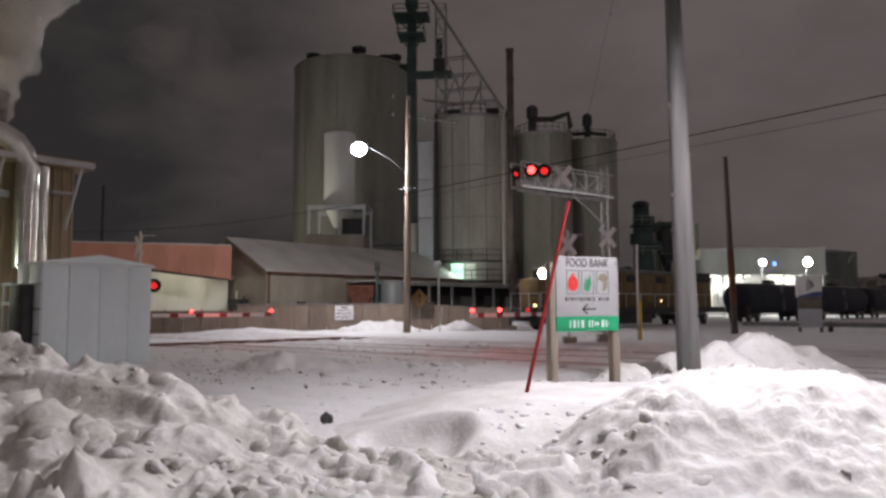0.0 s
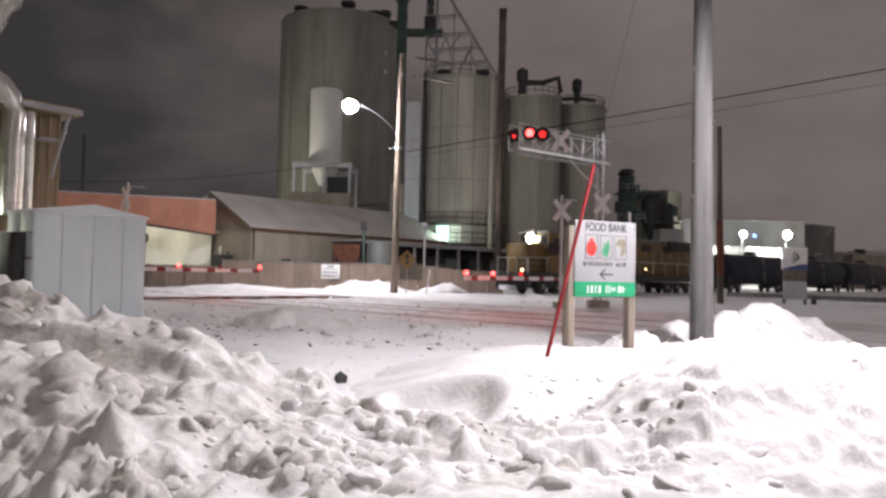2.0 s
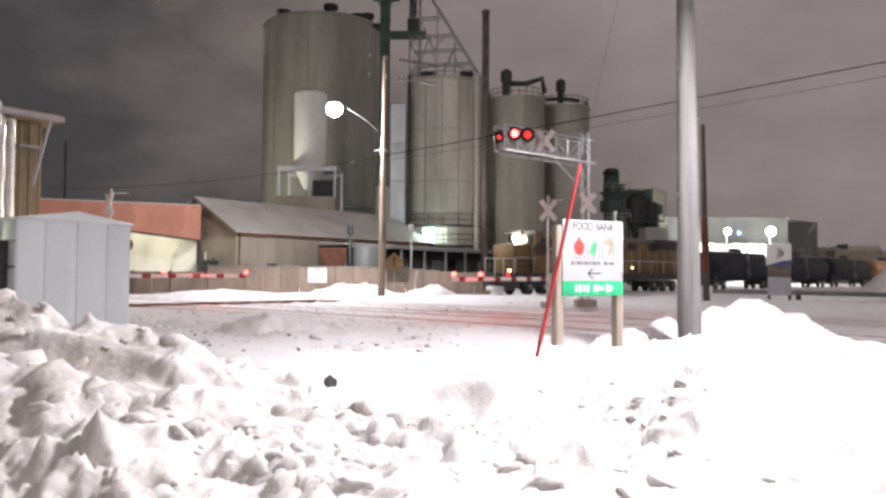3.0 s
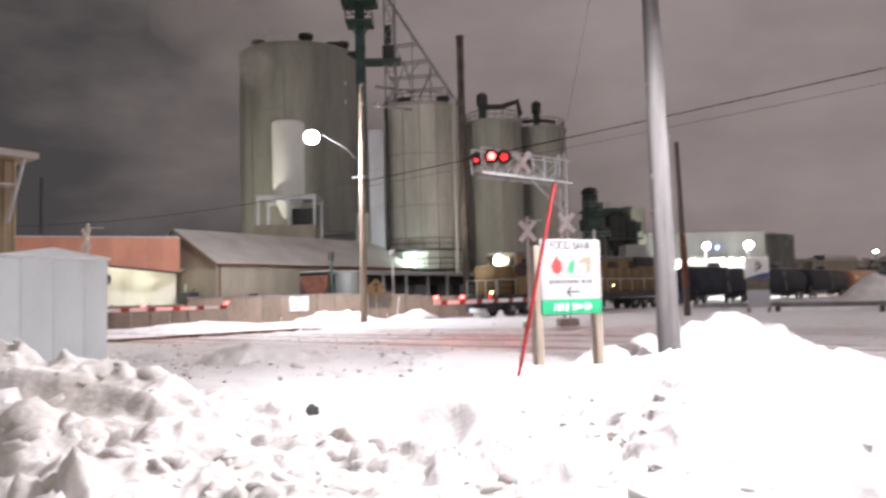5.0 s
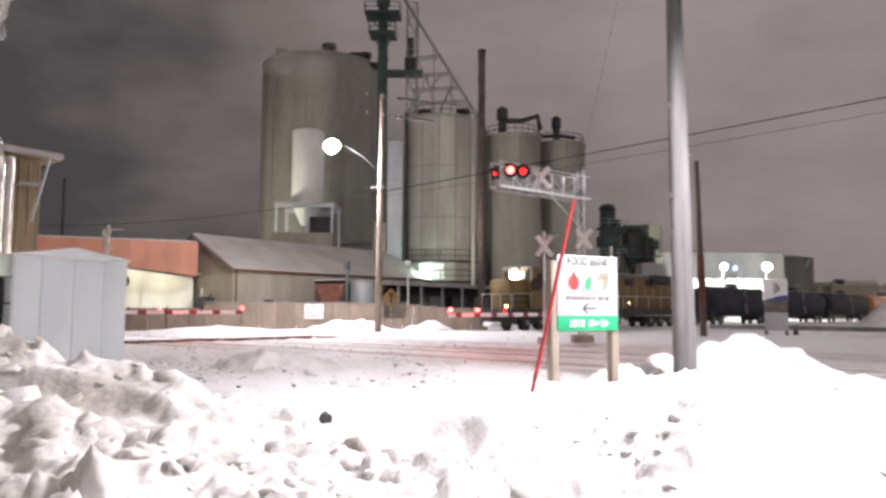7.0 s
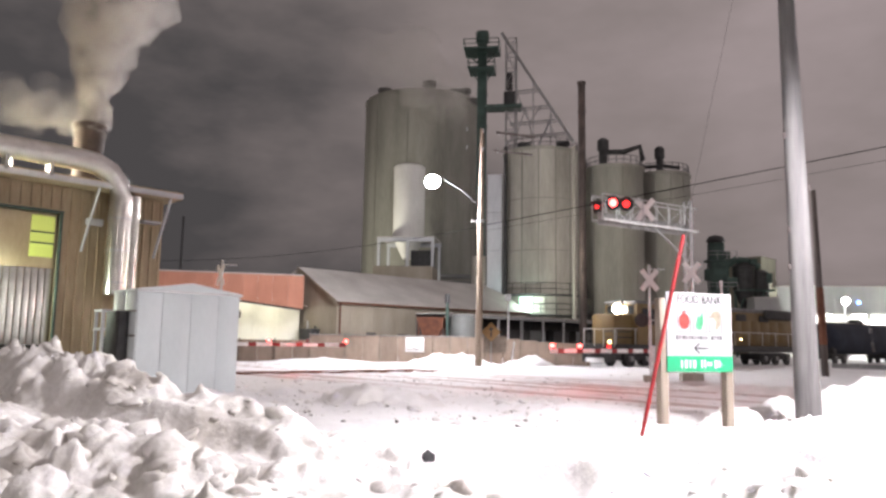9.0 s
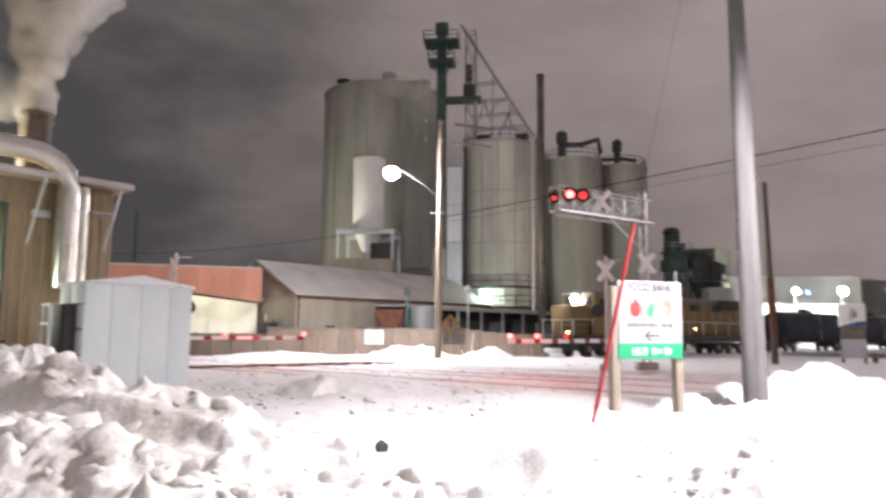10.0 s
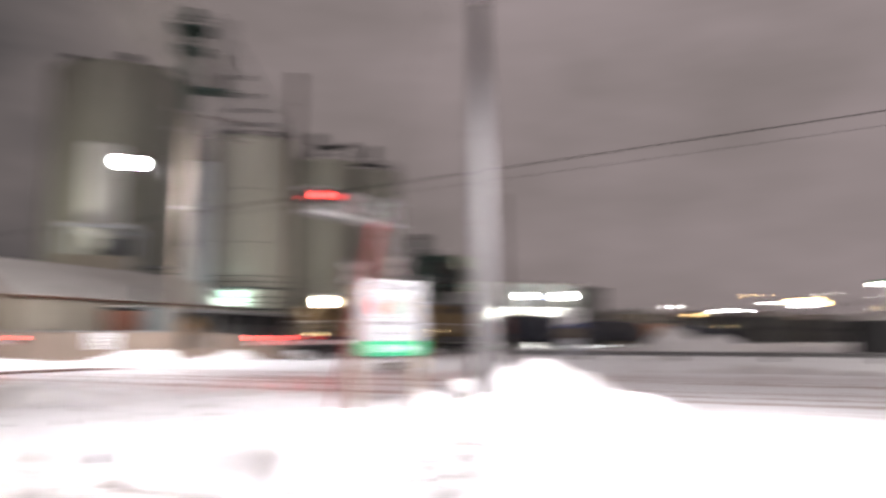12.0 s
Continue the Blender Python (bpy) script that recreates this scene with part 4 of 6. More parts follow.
build_gate(Vector((4.55, 34.2, 0)), Vector((-0.25, 27.9, 0)), "lowered crossing gate with red and white striped arm", ((0.985, G_gate), (0.76, G_gate), (0.5, G_red)), 160)
build_gate(Vector((-15.05, 32.5, 0)), Vector((-9.95, 37.9, 0)), "lowered crossing gate with red and white striped arm", ((1.0, G_gate), (0.70, M_redlens), (0.42, G_gate)), 0, 0.78)


def build_right_signal():
    s = thing("marker_post", pose(8.05, 35.9, 0), "thin galvanised post with a yellow marker sleeve", "post")
    part("mast", rod(nb(), (0, 0, 0), (0, 0, 4.6), 0.06), M_galv, s)
    part("marker_sleeve", rod(nb(), (0.1, -0.1, 0), (0.1, -0.1, 1.95), 0.06), M_yellow, s, "yellow marker sleeve")
    part("mast_cap", rod(nb(), (0, 0, 4.6), (0, 0, 4.68), 0.08), M_galv, s)


build_right_signal()


def build_lamp_pole():
    p = thing("street_lamp", pose(-4.46, 48.3, 0), "wooden street lamp pole with a bright white lamp", "street lamp")
    part("shaft", rod(nb(), (0, 0, 0), (0.1, 0, 15.9), 0.25, 0.15, 20), M_farpole, p)
    part("band", rod(nb(), (0.05, 0, 9.53), (0.05, 0, 9.71), 0.22, 0.22, 20), M_galv, p)
    part("step_iron", rod(nb(), (-0.55, -0.05, 9.58), (0.64, -0.05, 9.67), 0.04, n=8), M_steel, p)
    for z in (15.6, 14.35):
        part("crossarm", box(nb(), (0.2, -0.2, z), (2.6, 0.12, 0.14), Matrix.Rotation(radians(8), 4, "Y")), M_darkwood, p)
        for x in (-0.9, 0.2, 1.2):
            part("insulator", rod(nb(), (x, -0.2, z + 0.05 - 0.14 * x), (x, -0.2, z + 0.3 - 0.14 * x), 0.06, 0.04, 8), M_galv, p)
    hd = FAR_LAMP - Vector((-4.46, 48.3, 0))
    part("lamp_arm", tube(nb(), [(0, 0, 10.6), (-1.1, -0.36, 11.6), hd + Vector((0.5, 0, 0.1))], 0.045, 8), M_dark, p)
    head = part("lamp_head", box(nb(), hd + Vector((0, 0, 0.05)), (0.9, 0.4, 0.18), None, 0.05), M_steel, p)
    bm = nb()
    bmesh.ops.create_uvsphere(bm, u_segments=16, v_segments=10, radius=0.5, matrix=Matrix.Translation(hd + Vector((-0.1, -0.1, -0.12))) @ Matrix.Diagonal((1, 1, 0.85, 1)))
    part("lens", bm, G_lamp, head, "glaring white refractor bowl")


build_lamp_pole()


def build_second_pole():
    p = thing("utility_pole", pose(15.3, 44.1, 0), "thin dark wooden utility pole with a red marker", "utility pole")
    part("shaft", rod(nb(), (0, 0, 0), (-0.2, 0, 10.6), 0.2, 0.13, 16), M_darkwood, p)
    part("marker", rod(nb(), (-0.03, -0.02, 1.8), (-0.1, -0.02, 5.0), 0.205, 0.19, 16), M_rust, p, "faded red marker sleeve")


build_second_pole()


def cable(a, b, sag, r, label):
    cu = []
    a, b = Vector(a), Vector(b)
    for i in range(25):
        k = i / 24
        cu.append(a.lerp(b, k) - Vector((0, 0, 4 * sag * k * (1 - k))))
    solid("overhead_cable", tube(nb(), cu, r, 6), M_cable, label, "cable", "overhead cables")


cable((-4.4, 48.1, 9.26), (44, 20, 14.0), 0.15, 0.026, "black overhead cable sagging across the crossing")
cable((-4.4, 48.1, 8.9), (44, 20, 13.3), 0.3, 0.010, "thin black overhead cable")
cable((-4.46, 48.1, 9.2), (-40, 62, 8.6), 0.9, 0.016, "black overhead cable sagging towards the plant")


def build_warning_sign():
    s = thing("warning_sign", pose(-3.66, 48.5, 0), "amber diamond warning sign with a black arrow", "sign")
    part("post", box(nb(), (0, 0.05, 1.2), (0.07, 0.05, 2.4)), M_steel, s)
    plate = part("plate", box(nb(), (0, 0, 0), (0.92, 0.015, 0.92), Matrix.Translation((0, 0, 2.3)) @ Matrix.Rotation(radians(45), 4, "Y"), 0.004), M_warn, s)
    ar = nb()
    prism(ar, [(-0.05, -0.32), (0.05, -0.32), (0.05, 0.12), (0.17, 0.12), (0, 0.38), (-0.17, 0.12), (-0.05, 0.12)], 0.004, Matrix.Translation((0, -0.014, 2.3)))
    part("arrow", ar, M_black, plate)
    part("back_board", box(nb(), (0.25, 0.18, 1.5), (1.5, 0.04, 1.1)), M_brownboard, s, "dark brown board behind the diamond")
    st = thing("marker_stake", pose(-2.35, 48.6, 0), "slender pale leaning marker stake in the snow", "stake")
    part("rod", rod(nb(), (0, 0, 0), (0.2, 0, 1.7), 0.05, n=8), M_galv, st)


build_warning_sign()


def build_fence():
    f = thing("plant_fence", Matrix(), "brown sheet metal fence along the plant yard", "fence")
    a, b = Vector((-26.5, 49.4, 0)), Vector((3.0, 53.6, 0))
    n = 24
    for i in range(n):
        p, q = a.lerp(b, i / n), a.lerp(b, (i + 1) / n)
        d = (q - p).normalized()
        mid = (p + q) / 2
        h = 1.95 - 0.28 * S((mid.x + 4) / 5) - (0.4 if mid.x < -17 else 0.0)
        m = Matrix.Translation((mid.x, mid.y, h / 2)) @ Matrix.Rotation(math.atan2(d.y, d.x), 4, "Z")
        part("fence_panel", box(nb(), (0, 0, 0), ((q - p).length - 0.03, 0.05, h), m), M_fence, f)
        if i % 2 == 0:
            part("post", box(nb(), (p.x, p.y - 0.05, h / 2 + 0.06), (0.07, 0.07, h + 0.12)), M_brownboard, f)
    part("top_rail", beam(nb(), a.lerp(b, 0.33) + Vector((0, -0.04, 1.99)), a.lerp(b, 0.7) + Vector((0, -0.04, 1.99)), 0.06, 0.06), M_steel, f)
    s = thing("notice", pose(-9.3, 51.75, 0.86, 0, 0, 8), "white private property notice on the fence", "sign")
    part("board", box(nb(), (0, 0, 0.5), (1.3, 0.03, 1.02), None, 0.005), M_white, s)
    lettering("PRIVATE", 0.24, 1.0, (0, -0.018, 0.36), M_black, s)
    lettering("PROPERTY", 0.24, 1.1, (0, -0.018, 0.1), M_black, s)
    bars = nb()
    box(bars, (0, -0.017, 0.86), (0.45, 0.004, 0.1))
    box(bars, (0, -0.017, 0.68), (1.0, 0.004, 0.06))
    part("writing_bars", bars, M_greyloco, s)


build_fence()


def build_far_sign():
    s = thing("monument_sign", pose(20.05, 45.1, 0, 0, 0, -12), "white, blue and brown business sign on short legs", "sign")
    part("top_panel", box(nb(), (0, 0, 2.85), (1.4, 0.25, 1.3), None, 0.03), M_white, s)
    logo = nb()
    for a in range(5):
        box(logo, (0, 0, 0), (0.5 - 0.05 * a, 0.01, 0.05), Matrix.Translation((0.05, -0.135, 2.75 + 0.11 * a)) @ Matrix.Rotation(radians(-38 + 18 * a), 4, "Y"))
    part("emblem", logo, M_dark, s, "dark abstract emblem")
    sw = nb()
    prism(sw, [(-0.68, 2.2), (0.68, 2.2), (0.68, 2.55), (0.2, 2.5), (-0.3, 2.35), (-0.68, 2.25)], 0.012, Matrix.Translation((0, -0.14, 0)))
    part("swoosh", sw, M_blue, s)
    part("middle_panel", box(nb(), (0.03, 0, 1.85), (1.3, 0.2, 0.68), None, 0.02), M_brownboard, s)
    part("bottom_panel", box(nb(), (0.03, 0, 0.95), (1.3, 0.2, 1.1), None, 0.02), M_pale, s)
    for x in (-0.55, 0.62):
        part("leg", box(nb(), (x, 0.05, 0.3), (0.16, 0.16, 0.7)), M_brownboard, s)


build_far_sign()


def build_guard_rail():
    g = thing("guard_rail", Matrix(), "long grey steel guard rail on short posts", "guard rail")
    a = Vector((17.2, 48.4, 0))
    d = Vector((0.78, -0.625, 0))
    n = Vector((d.y, -d.x, 0))
    for k in range(7):
        p = a + d * 5.6 * k
        part("rail", prism(nb(), [(0, 0.42), (0.05, 0.47), (0.0, 0.55), (0.06, 0.62), (0.0, 0.70), (-0.03, 0.70), (-0.03, 0.42)], 5.6, Matrix.Translation(p) @ Matrix.Rotation(math.atan2(d.y, d.x) - math.pi / 2, 4, "Z")), M_steel, g)
        q = p + d * 5.15
        part("post", box(nb(), (q.x + 0.1, q.y + 0.1, 0.35), (0.22, 0.22, 0.74)), M_darkwood, g)


build_guard_rail()


# ---- tan process building ----
def build_tan_building():
    """Facade through (-15, 28) that runs towards the camera along -TRACK; local x is along it, local y is inward."""
    m = Matrix.Translation((-15.0, 28.0, 0)) @ Matrix.Rotation(math.atan2(-TRACK.y, -TRACK.x), 4, "Z")
    b = thing("process_building", m, "tan corrugated steel process building with silver ducts", "building")
    L, D, H = 16.0, 9.0, 7.1
    inw = -1.0
    x0d, x1d = 4.45, 10.5
    part("wall", box(nb(), ((0.6 + x0d) / 2, inw * 0.15, H / 2), (x0d - 0.6, 0.2, H)), M_tan, b)
    part("wall", box(nb(), ((x1d + L) / 2, inw * 0.15, H / 2), (L - x1d, 0.2, H)), M_tan, b)
    part("wall", box(nb(), ((x0d + x1d) / 2, inw * 0.15, (6.15 + H) / 2), (x1d - x0d, 0.2, H - 6.15)), M_tan, b)
    part("end_wall", box(nb(), (0.7, inw * (D / 2), H / 2), (0.2, D - 0.6, H)), M_tan, b)
    part("end_wall", box(nb(), (L - 0.1, inw * (D / 2), H / 2), (0.2, D - 0.6, H)), M_tan, b)
    part("back_wall", box(nb(), (L / 2, inw * D, H / 2), (L, 0.2, H)), M_tan, b)
    rib = mesh("wall_rib", box(nb(), (0, 0.0, H / 2), (0.10, 0.07, H), None, 0.02), M_tan)
    rib_short = mesh("wall_rib", box(nb(), (0, 0.0, (6.25 + H) / 2), (0.10, 0.07, H - 6.25), None, 0.02), M_tan)
    x = 0.68
    while x < L:
        part("wall_rib", rib_short if x0d - 0.1 < x < x1d + 0.1 else rib, M_tan, b, "", Matrix.Translation((x, -0.03, 0)))
        x += 0.34
    part("floor_slab", box(nb(), (L / 2, inw * D / 2, 0.02), (L, D - 0.5, 0.1)), M_cement, b)
    # opening with rounded steel frame, and the ribbed curtain inside it
    fr = nb()
    box(fr, (x0d - 0.02, 0.03, 3.05), (0.11, 0.14, 6.1), None, 0.04)
    box(fr, ((x0d + x1d) / 2, 0.03, 6.12), (x1d - x0d + 0.2, 0.14, 0.11), None, 0.04)
    part("door_frame", fr, M_legreen, b, "dark green steel door frame")
    strip = mesh("curtain_strip", box(nb(), (0, 0, 2.05), (0.20, 0.05, 4.1), None, 0.02), M_duct)
    x = x0d + 0.2
    while x < x1d:
        part("curtain_strip", strip, M_duct, b, "", Matrix.Translation((x, -0.20, 0)))
        x += 0.23
    part("upper_curtain", box(nb(), (7.5, -0.18, 5.05), (5.95, 0.06, 2.0)), M_tan, b)
    part("lit_panel", box(nb(), (4.98, -0.14, 5.2), (0.78, 0.05, 1.5)), G_lime, b, "lit yellow green translucent panel")
    for z in (4.95, 5.35):
        part("glazing_bar", box(nb(), (4.98, -0.11, z), (0.80, 0.03, 0.05)), M_legreen, b)
    part("door_lamp", box(nb(), (7.2, 0.30, 3.75), (0.5, 0.5, 0.16), None, 0.03), M_steel, b, "hooded lamp before the loading door")
    part("lamp_bracket", rod(nb(), (7.2, 0.05, 6.0), (7.2, 0.30, 3.8), 0.03, n=8), M_steel, b)
    # roof with overhang, gutter and braces
    part("roof", prism(nb(), [(0.25, H), (L, H), (L, H + 0.28), (0.25, H + 0.28)], -(D + 1.0), Matrix.Translation((0, 0.85, 0))), M_tan, b)
    part("eave_beam", box(nb(), (L / 2 + 0.12, 0.87, H + 0.12), (L - 0.24, 0.12, 0.20), None, 0.02), M_pale, b)
    for x in (0.7, 3.45, 7.2, 11.0):
        part("brace", rod(nb(), (x + 0.25, 0.08, H - 2.35), (x, 0.80, H), 0.05, n=8), M_pale, b)
    # ducts
    part("duct", tube(nb(), [(16, 0.75, 8.05)] + [(x, 0.75, 8.05) for x in (12, 8, 5, 4.2)] + [(3.6, 0.75, 7.98), (3.1, 0.75, 7.75), (2.75, 0.75, 7.35), (2.62, 0.75, 6.85), (2.62, 0.75, 6.0), (2.62, 0.75, 3.2)], 0.40, 20), M_duct, b, "shiny silver insulated duct")
    part("duct", tube(nb(), [(2.0, 0.55, 7.0), (2.0, 0.55, 5.0), (2.0, 0.55, 2.9)], 0.20, 16), M_duct, b, "bright slim vertical duct")
    for z in (3.6, 4.8, 6.0):
        part("duct_band", lathe(nb(), [(0.41, z), (0.425, z), (0.425, z + 0.06), (0.41, z + 0.06)], 20, (2.62, 0.75)), M_galv, b)
    for x in (5.2, 6.6, 8.0, 9.4):
        part("duct_saddle", box(nb(), (x, 0.75, 7.5), (0.12, 0.5, 0.5)), M_steel, b)
    part("walkway_bracket", box(nb(), (1.35, 0.45, 6.1), (0.7, 0.5, 0.08)), M_pale, b)
    part("roof_lamp", box(nb(), (5.5, -2.5, 8.5), (0.45, 0.35, 0.16), None, 0.03), M_steel, b, "hooded work lamp on the roof")
    part("roof_lamp_post", rod(nb(), (5.5, -2.75, 7.3), (5.5, -2.75, 8.5), 0.04, n=8), M_steel, b)
    part("wall_box", box(nb(), (3.3, 0.12, 5.9), (0.6, 0.2, 0.25), None, 0.03), M_pale, b)
    # stack
    part("exhaust_chimney", lathe(nb(), [(0.55, 7.2), (0.55, 9.75), (0.62, 9.75), (0.62, 9.95), (0.5, 9.95), (0.5, 9.3)], 24, (3.2, -1.3)), M_stackrust, b, "short brown vent stack")
    rack = thing("pipe_rack", m @ Matrix.Translation((3.0, 1.5, 0)), "pale steel pipe rack beside the building", "rack")
    for x in (-0.5, 0.5):
        for y in (0, 0.6):
            part("leg", box(nb(), (x, y, 1.3), (0.09, 0.09, 2.6)), M_pale, rack)
    for z in (2.55, 1.9):
        part("rail", box(nb(), (0, 0.3, z), (1.15, 0.7, 0.09)), M_pale, rack)
    part("valve_box", box(nb(), (0, 0.3, 1.2), (0.7, 0.5, 0.9), None, 0.03), M_dark, rack)
    for k in range(3):
        bn = thing("bin", m @ Matrix.Translation((5.2 + 1.3 * k, 1.3, 0)), "dark waste bin by the loading door", "bin", "bins by the loading door")
        part("body", box(nb(), (0, 0, 0.65), (0.95, 0.75, 1.2), None, 0.05), M_dark, bn)
        part("lid", box(nb(), (0, 0, 1.3), (1.0, 0.8, 0.08), None, 0.02), M_dark, bn)


build_tan_building()


# ---- red clad building, lit bay and gabled store ----
def aligned(x, y):
    return Matrix.Translation((x, y, 0)) @ Matrix.Rotation(math.atan2(TRACK.y, TRACK.x), 4, "Z")


def build_store():
    """Gabled store: eaves corner at the origin, local x along the rails, local y (positive) back from the street."""
    m = aligned(-17.65, 61.1)
    g = thing("gabled_store", m, "cream clad gabled store with a snowy roof", "building")
    L, W, E, R = 26.0, 11.2, 4.9, 7.95
    n = 20
    for i in range(n):
        x = L * (i + 0.5) / n
        part("wall_panel", box(nb(), (x, 0.0, E / 2), (L / n - 0.02, 0.12, E)), M_wall, g)
    gable = nb()
    prism(gable, [(0, 0), (W, 0), (W, E), (W / 2, R), (0, E)], 0.15, Matrix.Rotation(radians(90), 4, "Z"))
    part("gable_wall", gable, M_wall, g)
    gable = nb()
    prism(gable, [(0, 0), (W, 0), (W, E), (W / 2, R), (0, E)], 0.15, Matrix.Translation((L, 0, 0)) @ Matrix.Rotation(radians(90), 4, "Z"))
    part("gable_wall", gable, M_wall, g)
    part("back_wall", box(nb(), (L / 2, W, E / 2), (L, 0.15, E)), M_wall, g)
    for sg in (0, 1):
        roof = nb()
        y0, y1 = (-0.35, W / 2) if sg == 0 else (W + 0.35, W / 2)
        z0 = E - 0.35 * (R - E) / (W / 2)
        vs = [Vector((-0.4, y0, z0)), Vector((L + 0.4, y0, z0)), Vector((L + 0.4, y1, R)), Vector((-0.4, y1, R))]
        lo = [roof.verts.new(v + Vector((0, 0, 0.02))) for v in vs]
        hi = [roof.verts.new(v + Vector((0, 0, 0.17))) for v in vs]
        roof.faces.new(lo[::-1])
        roof.faces.new(hi)
        for i in range(4):
            roof.faces.new((lo[i], lo[(i + 1) % 4], hi[(i + 1) % 4], hi[i]))
        part("roof", roof, M_roofsnow, g, "roof slope under thin snow")
    part("eave_trim", box(nb(), (L / 2, -0.37, E - 0.17), (L + 0.8, 0.06, 0.16)), M_rust, g)
    part("barge_board", beam(nb(), (-0.42, -0.3, E - 0.1), (-0.42, W / 2, R + 0.08), 0.05, 0.2), M_wall, g)
    part("downpipe", rod(nb(), (0.1, -0.12, 0), (0.1, -0.12, E), 0.07), M_rust, g)
    for x, w, z in ((3.6, 1.0, 2.1), (7.5, 1.3, 2.0)):
        part("wall_vent", box(nb(), (x, -0.1, z), (w, 0.12, 0.35)), M_dark, g)
    part("wall_light", box(nb(), (-0.12, 3.0, 2.6), (0.15, 0.2, 0.4)), M_dark, g)
    ac = thing("condenser_unit", m @ Matrix.Translation((-1.2, 2.4, 0)), "dark boxy condenser unit by the gable wall", "condenser")
    part("body", box(nb(), (0, 0, 1.25), (1.0, 1.6, 2.5), None, 0.03), M_dark, ac)
    part("flue", rod(nb(), (0, 0.3, 2.5), (0, 0.3, 3.2), 0.08), M_galv, ac)


build_store()


def build_red_building():
    a, b = Vector((-20.6, 60.2, 0)), Vector((-36.5, 53.8, 0))
    d = (b - a).normalized()
    m = Matrix.Translation(a) @ Matrix.Rotation(math.atan2(d.y, d.x), 4, "Z")
    r = thing("red_clad_building", m, "red brown clad building over a lit white loading bay", "building")
    L = (b - a).length
    n = 14
    for i in range(n):
        x = L * (i + 0.5) / n
        z0 = 4.1 + 0.12 * x
        part("cladding_panel", box(nb(), (x, 0, (z0 + 6.95) / 2), (L / n - 0.015, 0.15, 6.95 - z0)), M_brick, r)
    part("side_wall", box(nb(), (-0.05, -1.6, 5.55), (0.15, 3.2, 2.8)), M_brick, r)
    part("coping", box(nb(), (L / 2, 0, 7.0), (L + 0.2, 0.3, 0.1)), M_roofsnow, r)
    part("lip", beam(nb(), (0, 0.1, 4.07), (L, 0.1, 4.07 + 0.12 * L), 0.12, 0.15), M_dark, r)
    part("roof", box(nb(), (L / 2, -4.2, 6.9), (L, 8.2, 0.15)), M_roofsnow, r)
    part("soffit", box(nb(), (L / 2, -2.0, 4.4), (L, 3.8, 0.08), Matrix.Rotation(radians(-6.8), 4, "Y")), M_wall, r)
    part("bay_wall", box(nb(), (L / 2, -3.4, 2.6), (L, 0.15, 5.2)), M_bay, r, "white lining of the lit bay")
    for x in (1.9, 4.0, 6.1, 8.2):
        part("bay_column", box(nb(), (x, -3.2, 2.2), (0.18, 0.2, 4.4)), M_bay, r)
    part("bay_lamp", box(nb(), (4.6, -2.6, 4.78), (1.4, 0.12, 0.08)), G_bay, r, "glowing tube lamp in the bay")
    part("bay_post", box(nb(), (6.9, 0.0, 2.2), (0.22, 0.22, 4.5)), M_dark, r)


build_red_building()


def build_loading_shed():
    m = aligned(-8.6, 61.0)
    s = thing("loading_shed", m, "long dark open loading shed with a snow edged roof", "shed")
    L = 34.0
    part("roof", box(nb(), (L / 2, 1.5, 3.85), (L, 3.6, 0.12)), M_dark, s)
    part("roof_snow", box(nb(), (L / 2, 1.5, 3.965), (L, 3.7, 0.10), None, 0.03), M_roofsnow, s)
    part("fascia", box(nb(), (L / 2, -0.33, 3.78), (L, 0.06, 0.2)), M_steel, s)
    for k in range(11):
        part("post", box(nb(), (0.2 + 3.36 * k, -0.2, 1.9), (0.2, 0.2, 3.8)), M_steel, s)
    part("back_wall", box(nb(), (L / 2, 3.2, 1.9), (L, 0.1, 3.8)), M_dark, s)
    for k in range(8):
        part("bay_panel", box(nb(), (2 + 4 * k, 1.6, 1.5), (2.6, 1.8, 2.6), None, 0.05), M_greytank if k % 2 else M_dark, s)
    h = thing("hopper", pose(-8.9, 57.0, 0), "rusty red steel hopper on legs behind the fence", "hopper")
    bm = nb()
    bmesh.ops.create_cone(bm, cap_ends=True, segments=4, radius1=0.8, radius2=1.55, depth=1.5, matrix=Matrix.Translation((0, 0, 2.7)) @ Matrix.Rotation(radians(45), 4, "Z"))
    part("body", bm, M_rust, h)
    for x in (-0.9, 0.9):
        for y in (-0.9, 0.9):
            part("leg", box(nb(), (x, y, 1.5), (0.1, 0.1, 3.0)), M_rust, h)
    p = thing("signal_post", pose(-7.75, 57.2, 0), "dark post with a hooded lamp behind the fence", "post")
    part("pole", rod(nb(), (0, 0, 0), (0, 0, 5.0), 0.13), M_legreen, p)
    part("lamp_hood", rod(nb(), (0, 0, 4.6), (0, 0, 5.3), 0.24, 0.2), M_dark, p)
    t = thing("storage_tank", pose(-6.6, 58.0, 0), "small grey storage tank on a stand", "tank")
    part("shell", lathe(nb(), [(0.8, 1.0), (1.0, 1.2), (1.0, 3.4), (0.8, 3.7), (0.2, 3.8)], 24), M_greytank, t)
    part("stand", box(nb(), (0, 0, 0.5), (1.6, 1.6, 1.0)), M_dark, t)


build_loading_shed()


